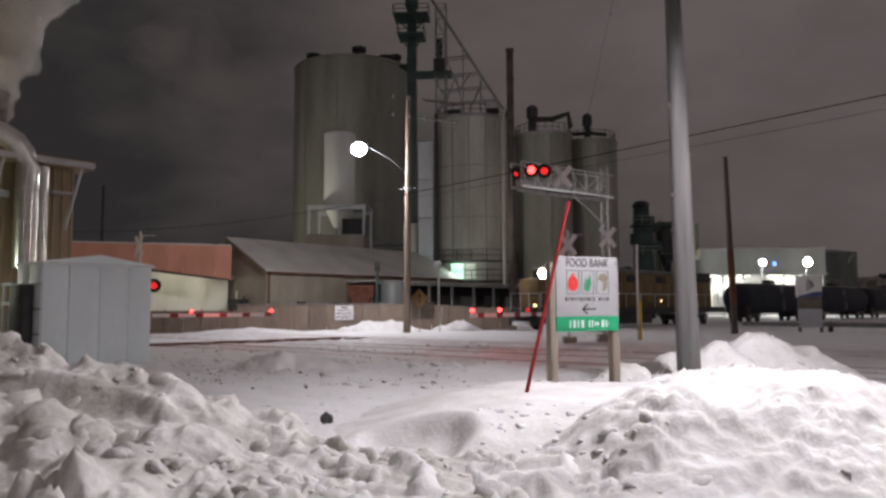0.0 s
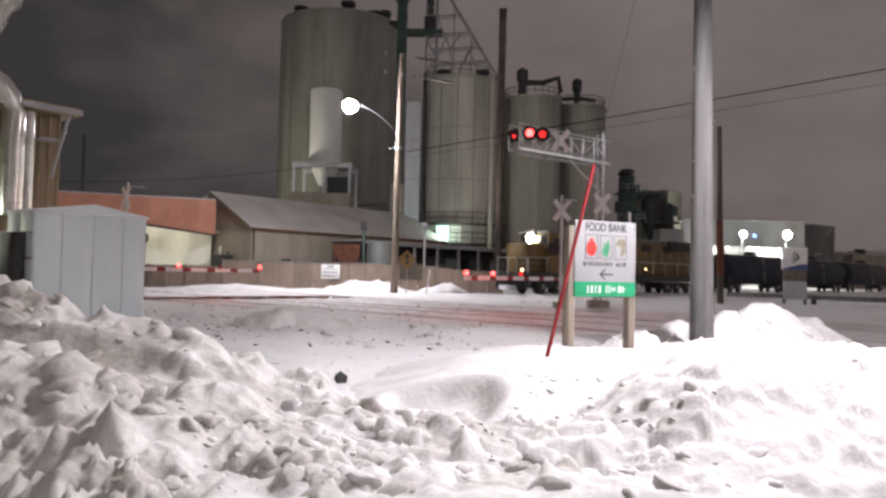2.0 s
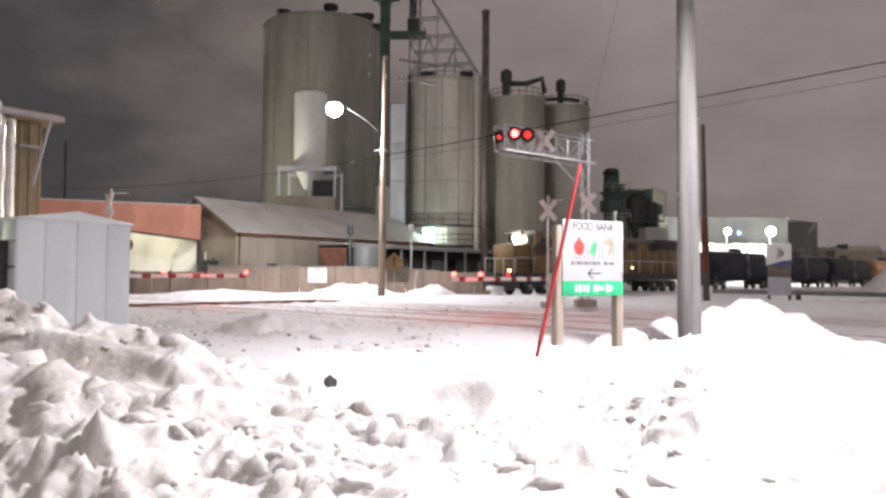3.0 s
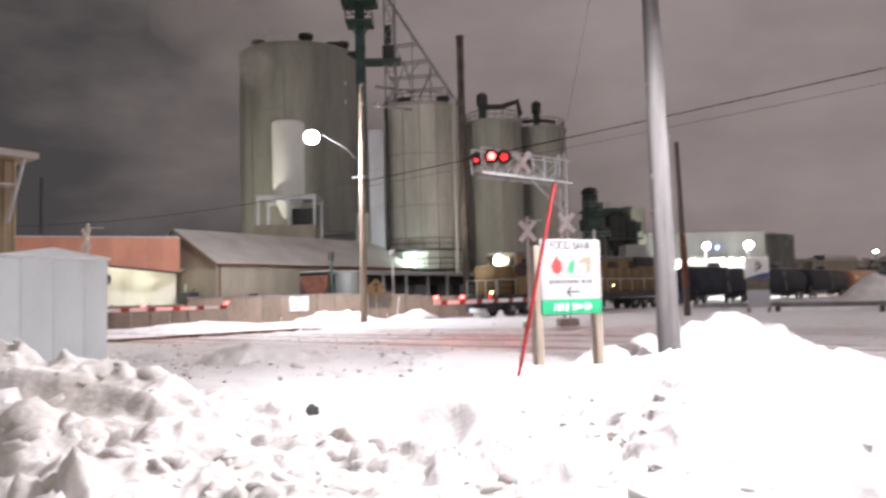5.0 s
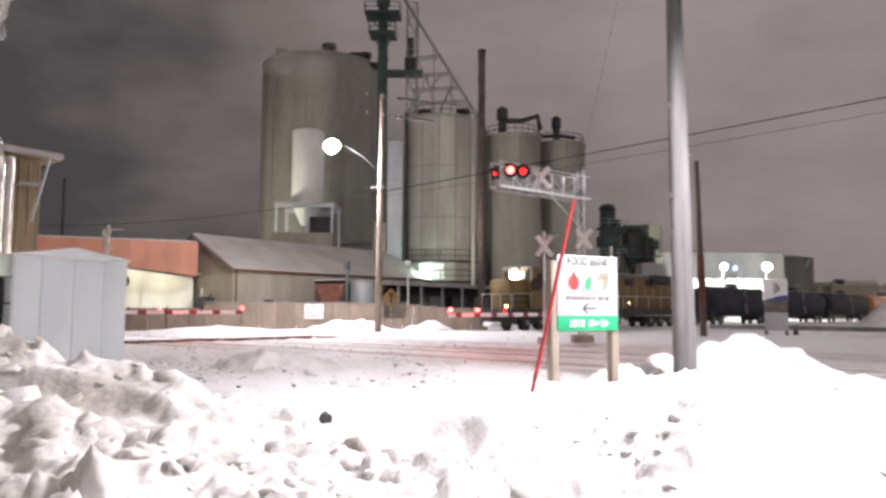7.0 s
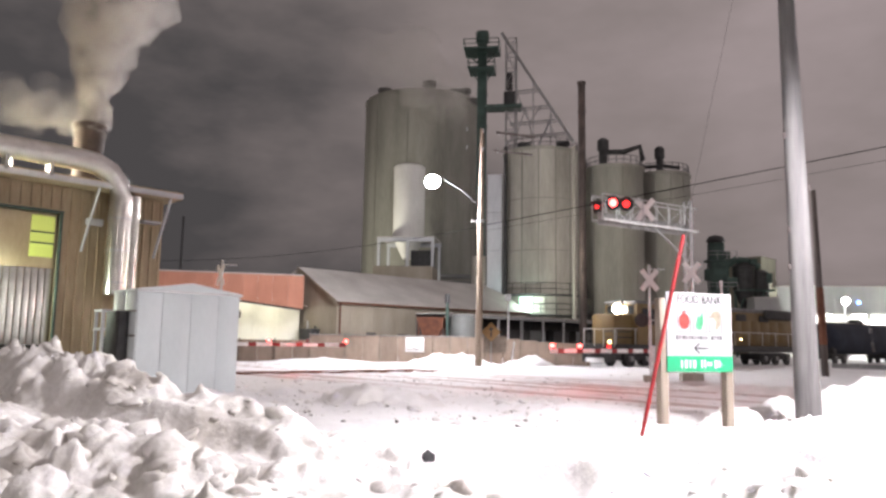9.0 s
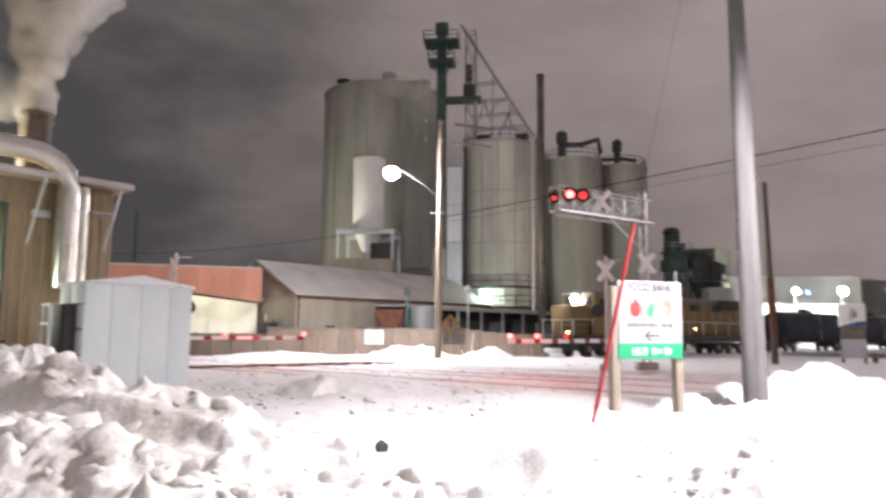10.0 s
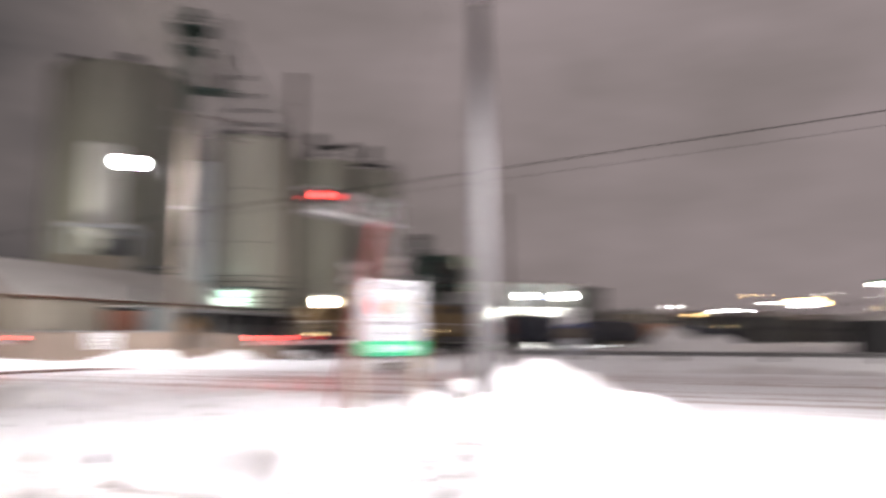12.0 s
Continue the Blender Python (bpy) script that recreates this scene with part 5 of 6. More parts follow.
# ---- grain silos ----
def ring_rail(parent, at, r, z, posts, height=1.1):
    bm = nb()
    for h in (height, height * 0.5):
        n = 36
        pts = [(at[0] + r * math.cos(2 * math.pi * i / n), at[1] + r * math.sin(2 * math.pi * i / n), z + h) for i in range(n + 1)]
        for p, q in zip(pts, pts[1:]):
            beam(bm, p, q, 0.07, 0.07)
    for i in range(posts):
        a = 2 * math.pi * i / posts
        beam(bm, (at[0] + r * math.cos(a), at[1] + r * math.sin(a), z), (at[0] + r * math.cos(a), at[1] + r * math.sin(a), z + height), 0.07, 0.07)
    part("railing", bm, M_dark, parent)


def silo(x, y, r, top, label, ribs=0, mat=None, rail=True):
    s = thing("grain_silo", pose(x, y, 0), label, "silo", "grain silos")
    mat = mat or M_cement
    part("shell", lathe(nb(), [(r, 0), (r, top), (r * 0.98, top + 0.02)], 64), mat, s)
    part("roof_slab", lathe(nb(), [(r + 0.18, top - 0.25), (r + 0.18, top + 0.1), (0.2, top + 0.35)], 64), M_cementdark, s)
    if ribs:
        rb = mesh("seam", box(nb(), (0, 0, top / 2), (0.16, 0.14, top - 0.4)), M_cementdark)
        for i in range(ribs):
            a = 2 * math.pi * (i + 0.37) / ribs
            part("seam", rb, mat, s, "", Matrix.Rotation(a, 4, "Z") @ Matrix.Translation((r, 0, 0)))
        for k in range(3):
            z = top * (k + 1) / 4
            part("band", lathe(nb(), [(r - 0.01, z), (r + 0.05, z), (r + 0.05, z + 0.12), (r - 0.01, z + 0.12)], 64), M_cementdark, s)
    if rail:
        ring_rail(s, (0, 0), r - 0.1, top + 0.1, 24)
    return s


def vents(s, places, top):
    for x, y, r, h in places:
        part("roof_vent", lathe(nb(), [(r, top), (r, top + h * 0.6), (r * 1.4, top + h * 0.65), (r * 1.4, top + h), (r * 0.6, top + h * 1.1)], 16, (x, y)), M_dark, s)


s1 = silo(-17.9, 102.5, 8.2, 35.3, "huge round grey green concrete grain silo", 10, M_cementdark, False)
vents(s1, ((-4.5, -5.5, 0.7, 1.0), (2.0, -6.8, 0.7, 1.3), (6.5, -3.2, 0.6, 1.4), (5.4, -4.6, 0.9, 0.7)), 35.3)
part("machine_deck", box(nb(), (7.4, -3.0, 35.0), (3.2, 2.0, 0.5)), M_dark, s1)
s2 = silo(-0.75, 88.5, 4.45, 24.2, "tall pale ribbed concrete grain silo with a catwalk", 14)
vents(s2, ((-2.0, -2.5, 0.6, 0.9), (2.6, -2.0, 0.6, 1.1)), 24.2)
part("catwalk", lathe(nb(), [(4.4, 6.9), (5.6, 6.9), (5.6, 7.05), (4.4, 7.05)], 48), M_dark, s2)
ring_rail(s2, (0, 0), 5.5, 7.0, 20, 1.3)
part("catwalk", lathe(nb(), [(4.4, 4.6), (5.8, 4.6), (5.8, 4.75), (4.4, 4.75)], 48), M_dark, s2)
ring_rail(s2, (0, 0), 5.7, 4.75, 20, 1.2)
for a, w in ((-112, 1.5), (-92, 1.2)):
    win = part("base_window", box(nb(), (4.5, 0, 5.85), (0.12, w, 1.7), Matrix.Rotation(radians(a), 4, "Z")), G_window if a == -112 else M_bay, s2, "lit window in the silo base")
    for z in (5.4, 5.9, 6.3):
        part("louvre", box(nb(), (4.58, 0, z), (0.08, w, 0.05), Matrix.Rotation(radians(a), 4, "Z")), M_dark, win)
s3 = silo(8.2, 91.8, 3.55, 23.0, "tall ribbed concrete grain silo with roof ducts", 12, M_cementdark)
s4 = silo(14.6, 97.0, 3.6, 23.2, "tall ribbed concrete grain silo with a roof cyclone", 12, M_cementdark)
vents(s3, ((-1.4, -1.5, 0.5, 3.4),), 23.0)
part("roof_duct", tube(nb(), [(-1.3, -1.5, 25.0), (1.0, -1.8, 24.9), (3.0, -1.6, 25.6), (3.4, -1.0, 24.0)], 0.32, 10), M_dark, s3)
vents(s4, ((-0.3, -1.5, 0.45, 3.4),), 23.2)
part("roof_duct", tube(nb(), [(-5.0, -2.6, 24.2), (-2.5, -2.4, 24.0), (0.0, -1.5, 24.4), (2.2, -1.0, 24.2)], 0.25, 10), M_dark, s4)


def build_bin():
    b = thing("overhead_bin", pose(-17.0, 88.5, 0), "white steel overhead bin on a framed platform", "bin")
    part("shell", lathe(nb(), [(0.7, 11.5), (1.9, 14.2), (1.95, 23.0), (1.7, 23.2)], 32), M_bin, b)
    for sx in (-2.9, 0.6, 3.6):
        for sy in (-3.4, 2.0):
            part("leg", box(nb(), (sx, sy, 11.3), (0.3, 0.3, 4.4)), M_pale, b)
    for sy in (-3.4, 2.0):
        part("platform_beam", box(nb(), (0.35, sy, 13.5), (6.9, 0.35, 0.45)), M_pale, b)
    part("platform_deck", box(nb(), (0.35, -0.7, 13.8), (7.0, 5.8, 0.15)), M_roofsnow, b)
    part("machine_house", box(nb(), (1.9, -4.6, 7.8), (4.4, 4.0, 4.4)), M_wall, b, "small cream machine house on the roof")
    part("machine_house", box(nb(), (-1.7, -3.6, 8.0), (2.8, 3.4, 4.4)), M_wall, b)
    part("dark_machine", box(nb(), (2.0, -0.8, 11.2), (2.6, 2.4, 2.4), None, 0.1), M_dark, b)
    pipe = thing("transfer_pipes", pose(-10.3, 86.0, 0), "horizontal grey transfer pipes beside the silo", "pipes")
    for z in (8.4, 9.2):
        part("pipe", rod(nb(), (-2.2, 0, z), (2.6, 0, z), 0.3), M_greytank, pipe)
    part("riser", rod(nb(), (2.4, -0.5, 2), (2.4, -0.5, 11.5), 0.9, n=20), M_cement, pipe)
    part("support", box(nb(), (-1.5, 0, 4.2), (0.3, 0.3, 8.4)), M_greytank, pipe)


build_bin()


def lattice(bm, a, b, w, bays, t=0.1):
    """A square truss from a to b."""
    a, b = Vector(a), Vector(b)
    d = (b - a).normalized()
    s = d.cross(Vector((0, 1, 0))).normalized() * w / 2
    u = Vector((0, 1, 0)) * w / 2
    for p in (s + u, s - u, -s - u, -s + u):
        beam(bm, a + p, b + p, t, t)
    for k in range(bays):
        p, q = a.lerp(b, k / bays), a.lerp(b, (k + 1) / bays)
        for e in (u, -u):
            beam(bm, p + s * (1 if k % 2 else -1) + e, q + s * (-1 if k % 2 else 1) + e, t * 0.6, t * 0.6)
            beam(bm, q - s + e, q + s + e, t * 0.6, t * 0.6)


def build_leg():
    e = thing("bucket_elevator", pose(-8.0, 88.0, 0), "tall green bucket elevator with head platforms", "elevator")
    part("casing", box(nb(), (0, 0, 19.5), (1.15, 0.9, 39.0), None, 0.05), M_legreen, e)
    part("head", box(nb(), (0, 0, 39.4), (1.6, 1.3, 1.6), None, 0.3), M_legreen, e)
    for z, w in ((37.4, 4.3), (34.9, 3.2)):
        deck = part("platform", box(nb(), (0, -0.3, z), (w, 3.2, 0.2)), M_legreen, e)
        bm = nb()
        for x in (-w / 2, w / 2):
            beam(bm, (x, -1.9, z), (x, -1.9, z + 1.1), 0.08, 0.08)
            beam(bm, (x, 1.3, z), (x, 1.3, z + 1.1), 0.08, 0.08)
            beam(bm, (x, -1.9, z + 1.1), (x, 1.3, z + 1.1), 0.08, 0.08)
        for h in (0.55, 1.1):
            beam(bm, (-w / 2, -1.9, z + h), (w / 2, -1.9, z + h), 0.08, 0.08)
        part("railing", bm, M_legreen, deck)
        for x in (-w / 2 + 0.2, w / 2 - 0.2):
            part("knee_brace", beam(nb(), (x, -0.3, z), (0.0, -0.3, z - 2.0), 0.14, 0.14), M_legreen, e)
    for z in range(4, 34, 4):
        part("casing_flange", box(nb(), (0, 0, z), (1.3, 1.05, 0.14)), M_legreen, e)
    sp = thing("spout_deck", pose(-4.8, 88.0, 0), "dark machine deck with a chute between the silos", "platform")
    part("deck", box(nb(), (-0.6, 0, 30.2), (4.6, 2.4, 0.3)), M_legreen, sp)
    part("machine", box(nb(), (0.2, 0, 31.2), (1.4, 1.4, 1.8), None, 0.1), M_dark, sp)
    part("chute", rod(nb(), (0.2, 0, 32.5), (0.2, 0, 34.6), 0.4), M_dark, sp)
    bm = nb()
    lattice(bm, (0.4, 0.2, 8), (0.4, 0.2, 39), 1.3, 16, 0.13)
    part("ladder_tower", bm, M_steel, sp)
    t = thing("gantry_truss", Matrix(), "grey lattice gantry sloping down over the silo", "truss")
    bm = nb()
    beam(bm, (-5.6, 87.8, 39.8), (3.1, 86.2, 25.2), 0.34, 0.34)
    part("sloping_conveyor", bm, M_steel, t)
    bm = nb()
    for z in (26.5, 28.2, 30.0, 32.2):
        k = (39.8 - z) / 14.6
        x = -5.6 + 8.7 * k
        part("floor_beam", beam(nb(), (-4.5, 87.9, z), (x, 87.9 - 1.6 * k, z), 0.14, 0.14), M_steel, t)
        part("floor_beam", beam(nb(), (-4.5, 88.9, z), (x, 88.9 - 1.6 * k, z), 0.10, 0.10), M_steel, t)
    for x0, z0, x1, z1 in ((-4.4, 24.4, -2.6, 30.0), (-2.6, 30.0, -1.4, 24.4), (-1.4, 24.4, 0.2, 28.2), (0.2, 28.2, 1.6, 24.6), (-3.8, 32.2, -2.2, 28.2), (-2.2, 28.2, -0.8, 30.0), (-0.4, 26.5, 0.6, 29.0)):
        part("web_bar", beam(nb(), (x0, 87.6, z0), (x1, 87.4, z1), 0.12, 0.12), M_steel, t)
    for x in (-3.9, -1.7, 0.4, 2.4):
        k = (x + 5.6) / 8.7
        part("post", beam(nb(), (x, 87.6, 24.3), (x, 87.6, 39.8 - 14.6 * k), 0.13, 0.13), M_steel, t)
    pl = thing("elevator_casing", pose(-6.1, 85.3, 0), "pale grey panelled elevator casing beside the silo", "elevator")
    for k in range(4):
        part("casing_panel", box(nb(), (0, 0, 5.4 + 4.5 * k), (1.7, 1.2, 4.44), None, 0.03), M_pale, pl)
    part("foot", box(nb(), (0, 0, 1.6), (1.9, 1.4, 3.2)), M_dark, pl)
    part("dust_pipe", rod(nb(), (1.25, -0.3, 3), (1.25, -0.3, 24.5), 0.22), M_dark, pl)
    st = thing("exhaust_stack", pose(3.48, 74.0, 0), "slender rusty brown exhaust stack", "stack")
    part("pipe", lathe(nb(), [(0.36, 0), (0.36, 27.9), (0.42, 27.9), (0.42, 28.2)], 20), M_stackrust, st)
    for z in (9, 18, 25):
        part("flange", lathe(nb(), [(0.36, z), (0.44, z), (0.44, z + 0.12), (0.36, z + 0.12)], 20), M_stackrust, st)
    fd = thing("downspout", pose(3.0, 83.6, 0), "pale steel downspout on the silo flank", "spout")
    part("pipe", rod(nb(), (0, 0, 3), (0, 0, 24), 0.25), M_cement, fd)


build_leg()


# ---- plant beyond the rails ----
def build_far_plant():
    q = thing("dryer_tower", pose(24.5, 105.5, 0), "green steel dryer tower with cyclones and decks", "tower")
    part("frame", box(nb(), (-1.2, 0, 6.5), (2.4, 2.4, 13.0)), M_legreen, q)
    part("deck", box(nb(), (-1.0, 0, 13.2), (3.6, 3.0, 0.25)), M_legreen, q)
    part("head_house", box(nb(), (-1.4, 0, 14.5), (2.0, 1.8, 2.4), None, 0.2), M_legreen, q)
    part("cap", lathe(nb(), [(1.1, 15.7), (1.3, 16.0), (0.9, 16.6), (0.2, 16.8)], 16, (-1.4, 0)), M_dark, q)
    part("cyclone", lathe(nb(), [(0.4, 6.5), (1.5, 9.4), (1.5, 12.4), (0.7, 13.0)], 20, (2.2, 0)), M_dark, q)
    part("cyclone", lathe(nb(), [(0.4, 7.0), (1.2, 9.2), (1.2, 11.6), (0.6, 12.0)], 20, (4.4, 0.4)), M_dark, q)
    part("duct", tube(nb(), [(-0.4, 0, 12.3), (1.0, -0.4, 13.3), (2.4, -0.2, 13.2), (4.2, 0.2, 12.4)], 0.5, 10), M_legreen, q)
    for x in (1.0, 3.3, 5.2):
        part("leg", box(nb(), (x, 0, 4.6), (0.3, 0.3, 9.2)), M_legreen, q)
    for x, y, z, w, h in ((-2.6, -0.6, 11.2, 1.0, 1.6), (0.4, -0.8, 10.2, 1.3, 1.2), (-0.2, -0.9, 13.9, 0.8, 0.9), (3.2, -0.8, 13.0, 1.0, 0.7), (5.3, -0.2, 10.8, 0.9, 1.4)):
        part("housing", box(nb(), (x, y, z), (w, w, h), None, 0.08), M_legreen, q)
    for x in (1.2, 3.4):
        part("cross_brace", beam(nb(), (x - 1.0, -0.9, 4.0), (x + 1.2, -0.9, 9.0), 0.16, 0.16), M_legreen, q)
    part("landing", box(nb(), (3.3, -0.4, 9.1), (4.8, 2.4, 0.2)), M_legreen, q)
    for z in (13.3, 9.0):
        bm = nb()
        for h in (0.6, 1.1):
            beam(bm, (-2.9, -1.6, z + h), (1.0, -1.6, z + h), 0.08, 0.08)
        for x in (-2.9, -1.6, -0.3, 1.0):
            beam(bm, (x, -1.6, z), (x, -1.6, z + 1.1), 0.08, 0.08)
        part("railing", bm, M_steel, q)
    ol = thing("olive_building", aligned(35.0, 128), "tall olive clad process building", "building")
    part("wall", box(nb(), (3.4, 2.6, 8.1), (6.5, 5.5, 16.2)), M_olive, ol)
    part("parapet", box(nb(), (3.4, 2.6, 16.3), (6.7, 5.7, 0.3)), M_olive, ol)
    lw = thing("office_block", pose(25.5, 101, 0), "low off white office block lit by floodlights", "building")
    part("wall", box(nb(), (2.9, 2, 3.9), (3.2, 4.0, 7.8)), M_offwhite, lw)
    part("coping", box(nb(), (2.9, 2, 7.9), (3.4, 4.2, 0.2)), M_roofsnow, lw)
    wh = thing("warehouse", pose(38.5, 131, 0), "white warehouse with a lit loading canopy", "building")
    for k in range(12):
        part("wall_panel", box(nb(), (0.9 + 1.78 * k, 0, 9.4), (1.76, 0.25, 4.4)), M_offwhite, wh)
    part("back_wall", box(nb(), (10.7, 5.0, 4.0), (21.2, 0.2, 8.0)), M_offwhite, wh)
    part("roof", box(nb(), (10.7, 8, 11.65), (21.5, 16.5, 0.25)), M_roofsnow, wh)
    part("canopy_edge", box(nb(), (10.7, -0.35, 7.2), (21.6, 0.5, 0.35)), M_offwhite, wh)
    for k in range(7):
        part("column", box(nb(), (0.4 + 3.42 * k, -0.2, 3.6), (0.35, 0.35, 7.2)), M_steel, wh)
    for k in range(6):
        part("dock_door", box(nb(), (2.2 + 3.42 * k, 4.8, 3.0), (2.3, 0.15, 4.4)), M_steel if k % 2 else M_bay, wh)
    for x, w in ((3.0, 1.5), (8.0, 2.2), (13.5, 2.2), (18.5, 1.5)):
        part("tube_lamp", box(nb(), (x, 2.0, 7.0), (w, 0.3, 0.12)), G_bay, wh, "glowing tube lamp under the canopy")
    part("marker_lamp", box(nb(), (12.6, -0.35, 9.0), (0.4, 0.3, 0.35), None, 0.05), G_blue, wh, "small blue marker lamp")
    for x in (46.9, 54.2):
        fl = thing("floodlight", pose(x, 124.6, 0), "glaring white floodlight on a slim mast", "floodlight", "yard floodlights")
        part("mast", rod(nb(), (0, 0.6, 0), (0, 0.6, 9.4), 0.14), M_galv, fl)
        hd = part("head", box(nb(), (0, 0.35, 9.0), (1.3, 0.3, 0.9), None, 0.08), M_steel, fl)
        bm = nb()
        bmesh.ops.create_uvsphere(bm, u_segments=16, v_segments=10, radius=0.7 if x > 50 else 0.5, matrix=Matrix.Translation((0, 0.05, 8.95)) @ Matrix.Diagonal((1, 0.25, 1, 1)))
        part("lens", bm, G_flood, hd)
    tk = thing("storage_tank", pose(71.3, 153, 0), "broad dark grey cylindrical storage tank", "tank")
    part("shell", lathe(nb(), [(4.3, 0), (4.3, 12.2), (4.0, 12.4)], 40), M_greytank, tk)
    part("roof", lathe(nb(), [(4.4, 12.1), (4.4, 12.3), (0.3, 13.0)], 40), M_greytank, tk)
    part("stair", beam(nb(), (-4.5, -1.0, 0.5), (2.0, -4.5, 12.0), 0.3, 0.6), M_steel, tk)
    pb = thing("pump_house", pose(80, 152, 0), "small pale pump house with a snowy roof", "building")
    part("wall", box(nb(), (4, 2, 3.4), (9.5, 4, 6.8)), M_wall, pb)
    part("roof", prism(nb(), [(-0.9, 6.8), (8.9, 6.8), (8.0, 7.7), (0.4, 7.7)], 4.4, Matrix.Translation((0, -0.2, 0))), M_roofsnow, pb)
    part("roof_unit", box(nb(), (0.8, 0.2, 7.5), (1.6, 1.2, 1.0)), M_dark, pb)
    part("railing", beam(nb(), (-0.8, -0.3, 8.0), (8.2, -0.3, 8.0), 0.1, 0.1), M_galv, pb)
    sp = thing("silo_mast", pose(-34.8, 66, 0), "slim dark mast beyond the red building", "mast")
    part("pole", rod(nb(), (0, 0, 0), (0, 0, 13.2), 0.14, 0.1), M_dark, sp)


build_far_plant()


# A made-up mast and head to stand at a silo fill.
def fill_mast(x, y, z, label):
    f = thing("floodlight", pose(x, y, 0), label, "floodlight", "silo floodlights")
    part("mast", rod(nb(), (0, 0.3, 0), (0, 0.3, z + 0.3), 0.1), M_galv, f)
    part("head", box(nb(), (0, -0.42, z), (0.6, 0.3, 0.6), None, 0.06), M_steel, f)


fill_mast(-33.0, 80.0, 6.0, "added floodlight mast that brightens the big silo")
fill_mast(-3.5, 66.5, 5.6, "added floodlight mast that brightens the ribbed silos")


def added_street_lamp(base, head):
    """A wooden pole with a short arm and a flat lamp head at head; added for unseen lamps."""
    p = thing("street_lamp", pose(*base), "added wooden street lamp pole, never in view", "street lamp")
    h = Vector(head) - Vector(base)
    part("shaft", rod(nb(), (0, 0, 0), (0, 0, h.z + 1.5), 0.19, 0.13, 16), M_polewood, p)
    part("lamp_arm", tube(nb(), [(0, 0, h.z - 0.4), h * 0.5 + Vector((0, 0, h.z * 0.5 + 0.1)), h + Vector((0, -0.1, 0.12))], 0.03, 8), M_galv, p)
    top = part("lamp_head", box(nb(), h + Vector((0, 0, 0.05)), (0.28, 0.6, 0.14), None, 0.04), M_steel, p)
    part("lens", box(nb(), h + Vector((0, 0, -0.03)), (0.2, 0.4, 0.03), None, 0.01), G_lamp, top)


# Poles added for the two lamps out of view.
added_street_lamp((BACK_FILL.x - 0.8, BACK_FILL.y - 1.1, 0), BACK_FILL)
added_street_lamp((SIDE_LAMP.x + 1.0, SIDE_LAMP.y - 1.2, 0), SIDE_LAMP)


# ---- train ----
TRAIN = Matrix.Translation((4.75, 53.0, 0.05)) @ Matrix.Rotation(radians(45), 4, "Z")


def bogie(parent, x, wheels, gap, r=0.5):
    b = part("truck", box(nb(), (x, 0, 0.72), (gap * (wheels - 1) + 1.3, 1.9, 0.5), None, 0.08), M_dark, parent)
    for k in range(wheels):
        wx = x + gap * (k - (wheels - 1) / 2)
        for sy in (-0.86, 0.86):
            part("wheel", rod(nb(), (wx, sy - 0.07, r), (wx, sy + 0.07, r), r, n=20), M_dark, b)
        part("axle_box", box(nb(), (wx, -1.02, 0.6), (0.36, 0.16, 0.36), None, 0.04), M_steel, b)
        part("axle_box", box(nb(), (wx, 1.02, 0.6), (0.36, 0.16, 0.36), None, 0.04), M_steel, b)


def build_track():
    """Two rails along the train's line, sunk in the packed snow of the crossing."""
    t = thing("railway_track", TRAIN @ Matrix.Translation((0, 0, -0.12)), "dark steel rails sunk in packed snow at the crossing", "railway track")
    for sy in (-0.75, 0.75):
        rail = nb()
        box(rail, (60, sy, 0.085), (210, 0.075, 0.07), None, 0.01)
        box(rail, (60, sy, 0.0), (210, 0.03, 0.12))
        part("rail", rail, M_rust, t)


build_track()


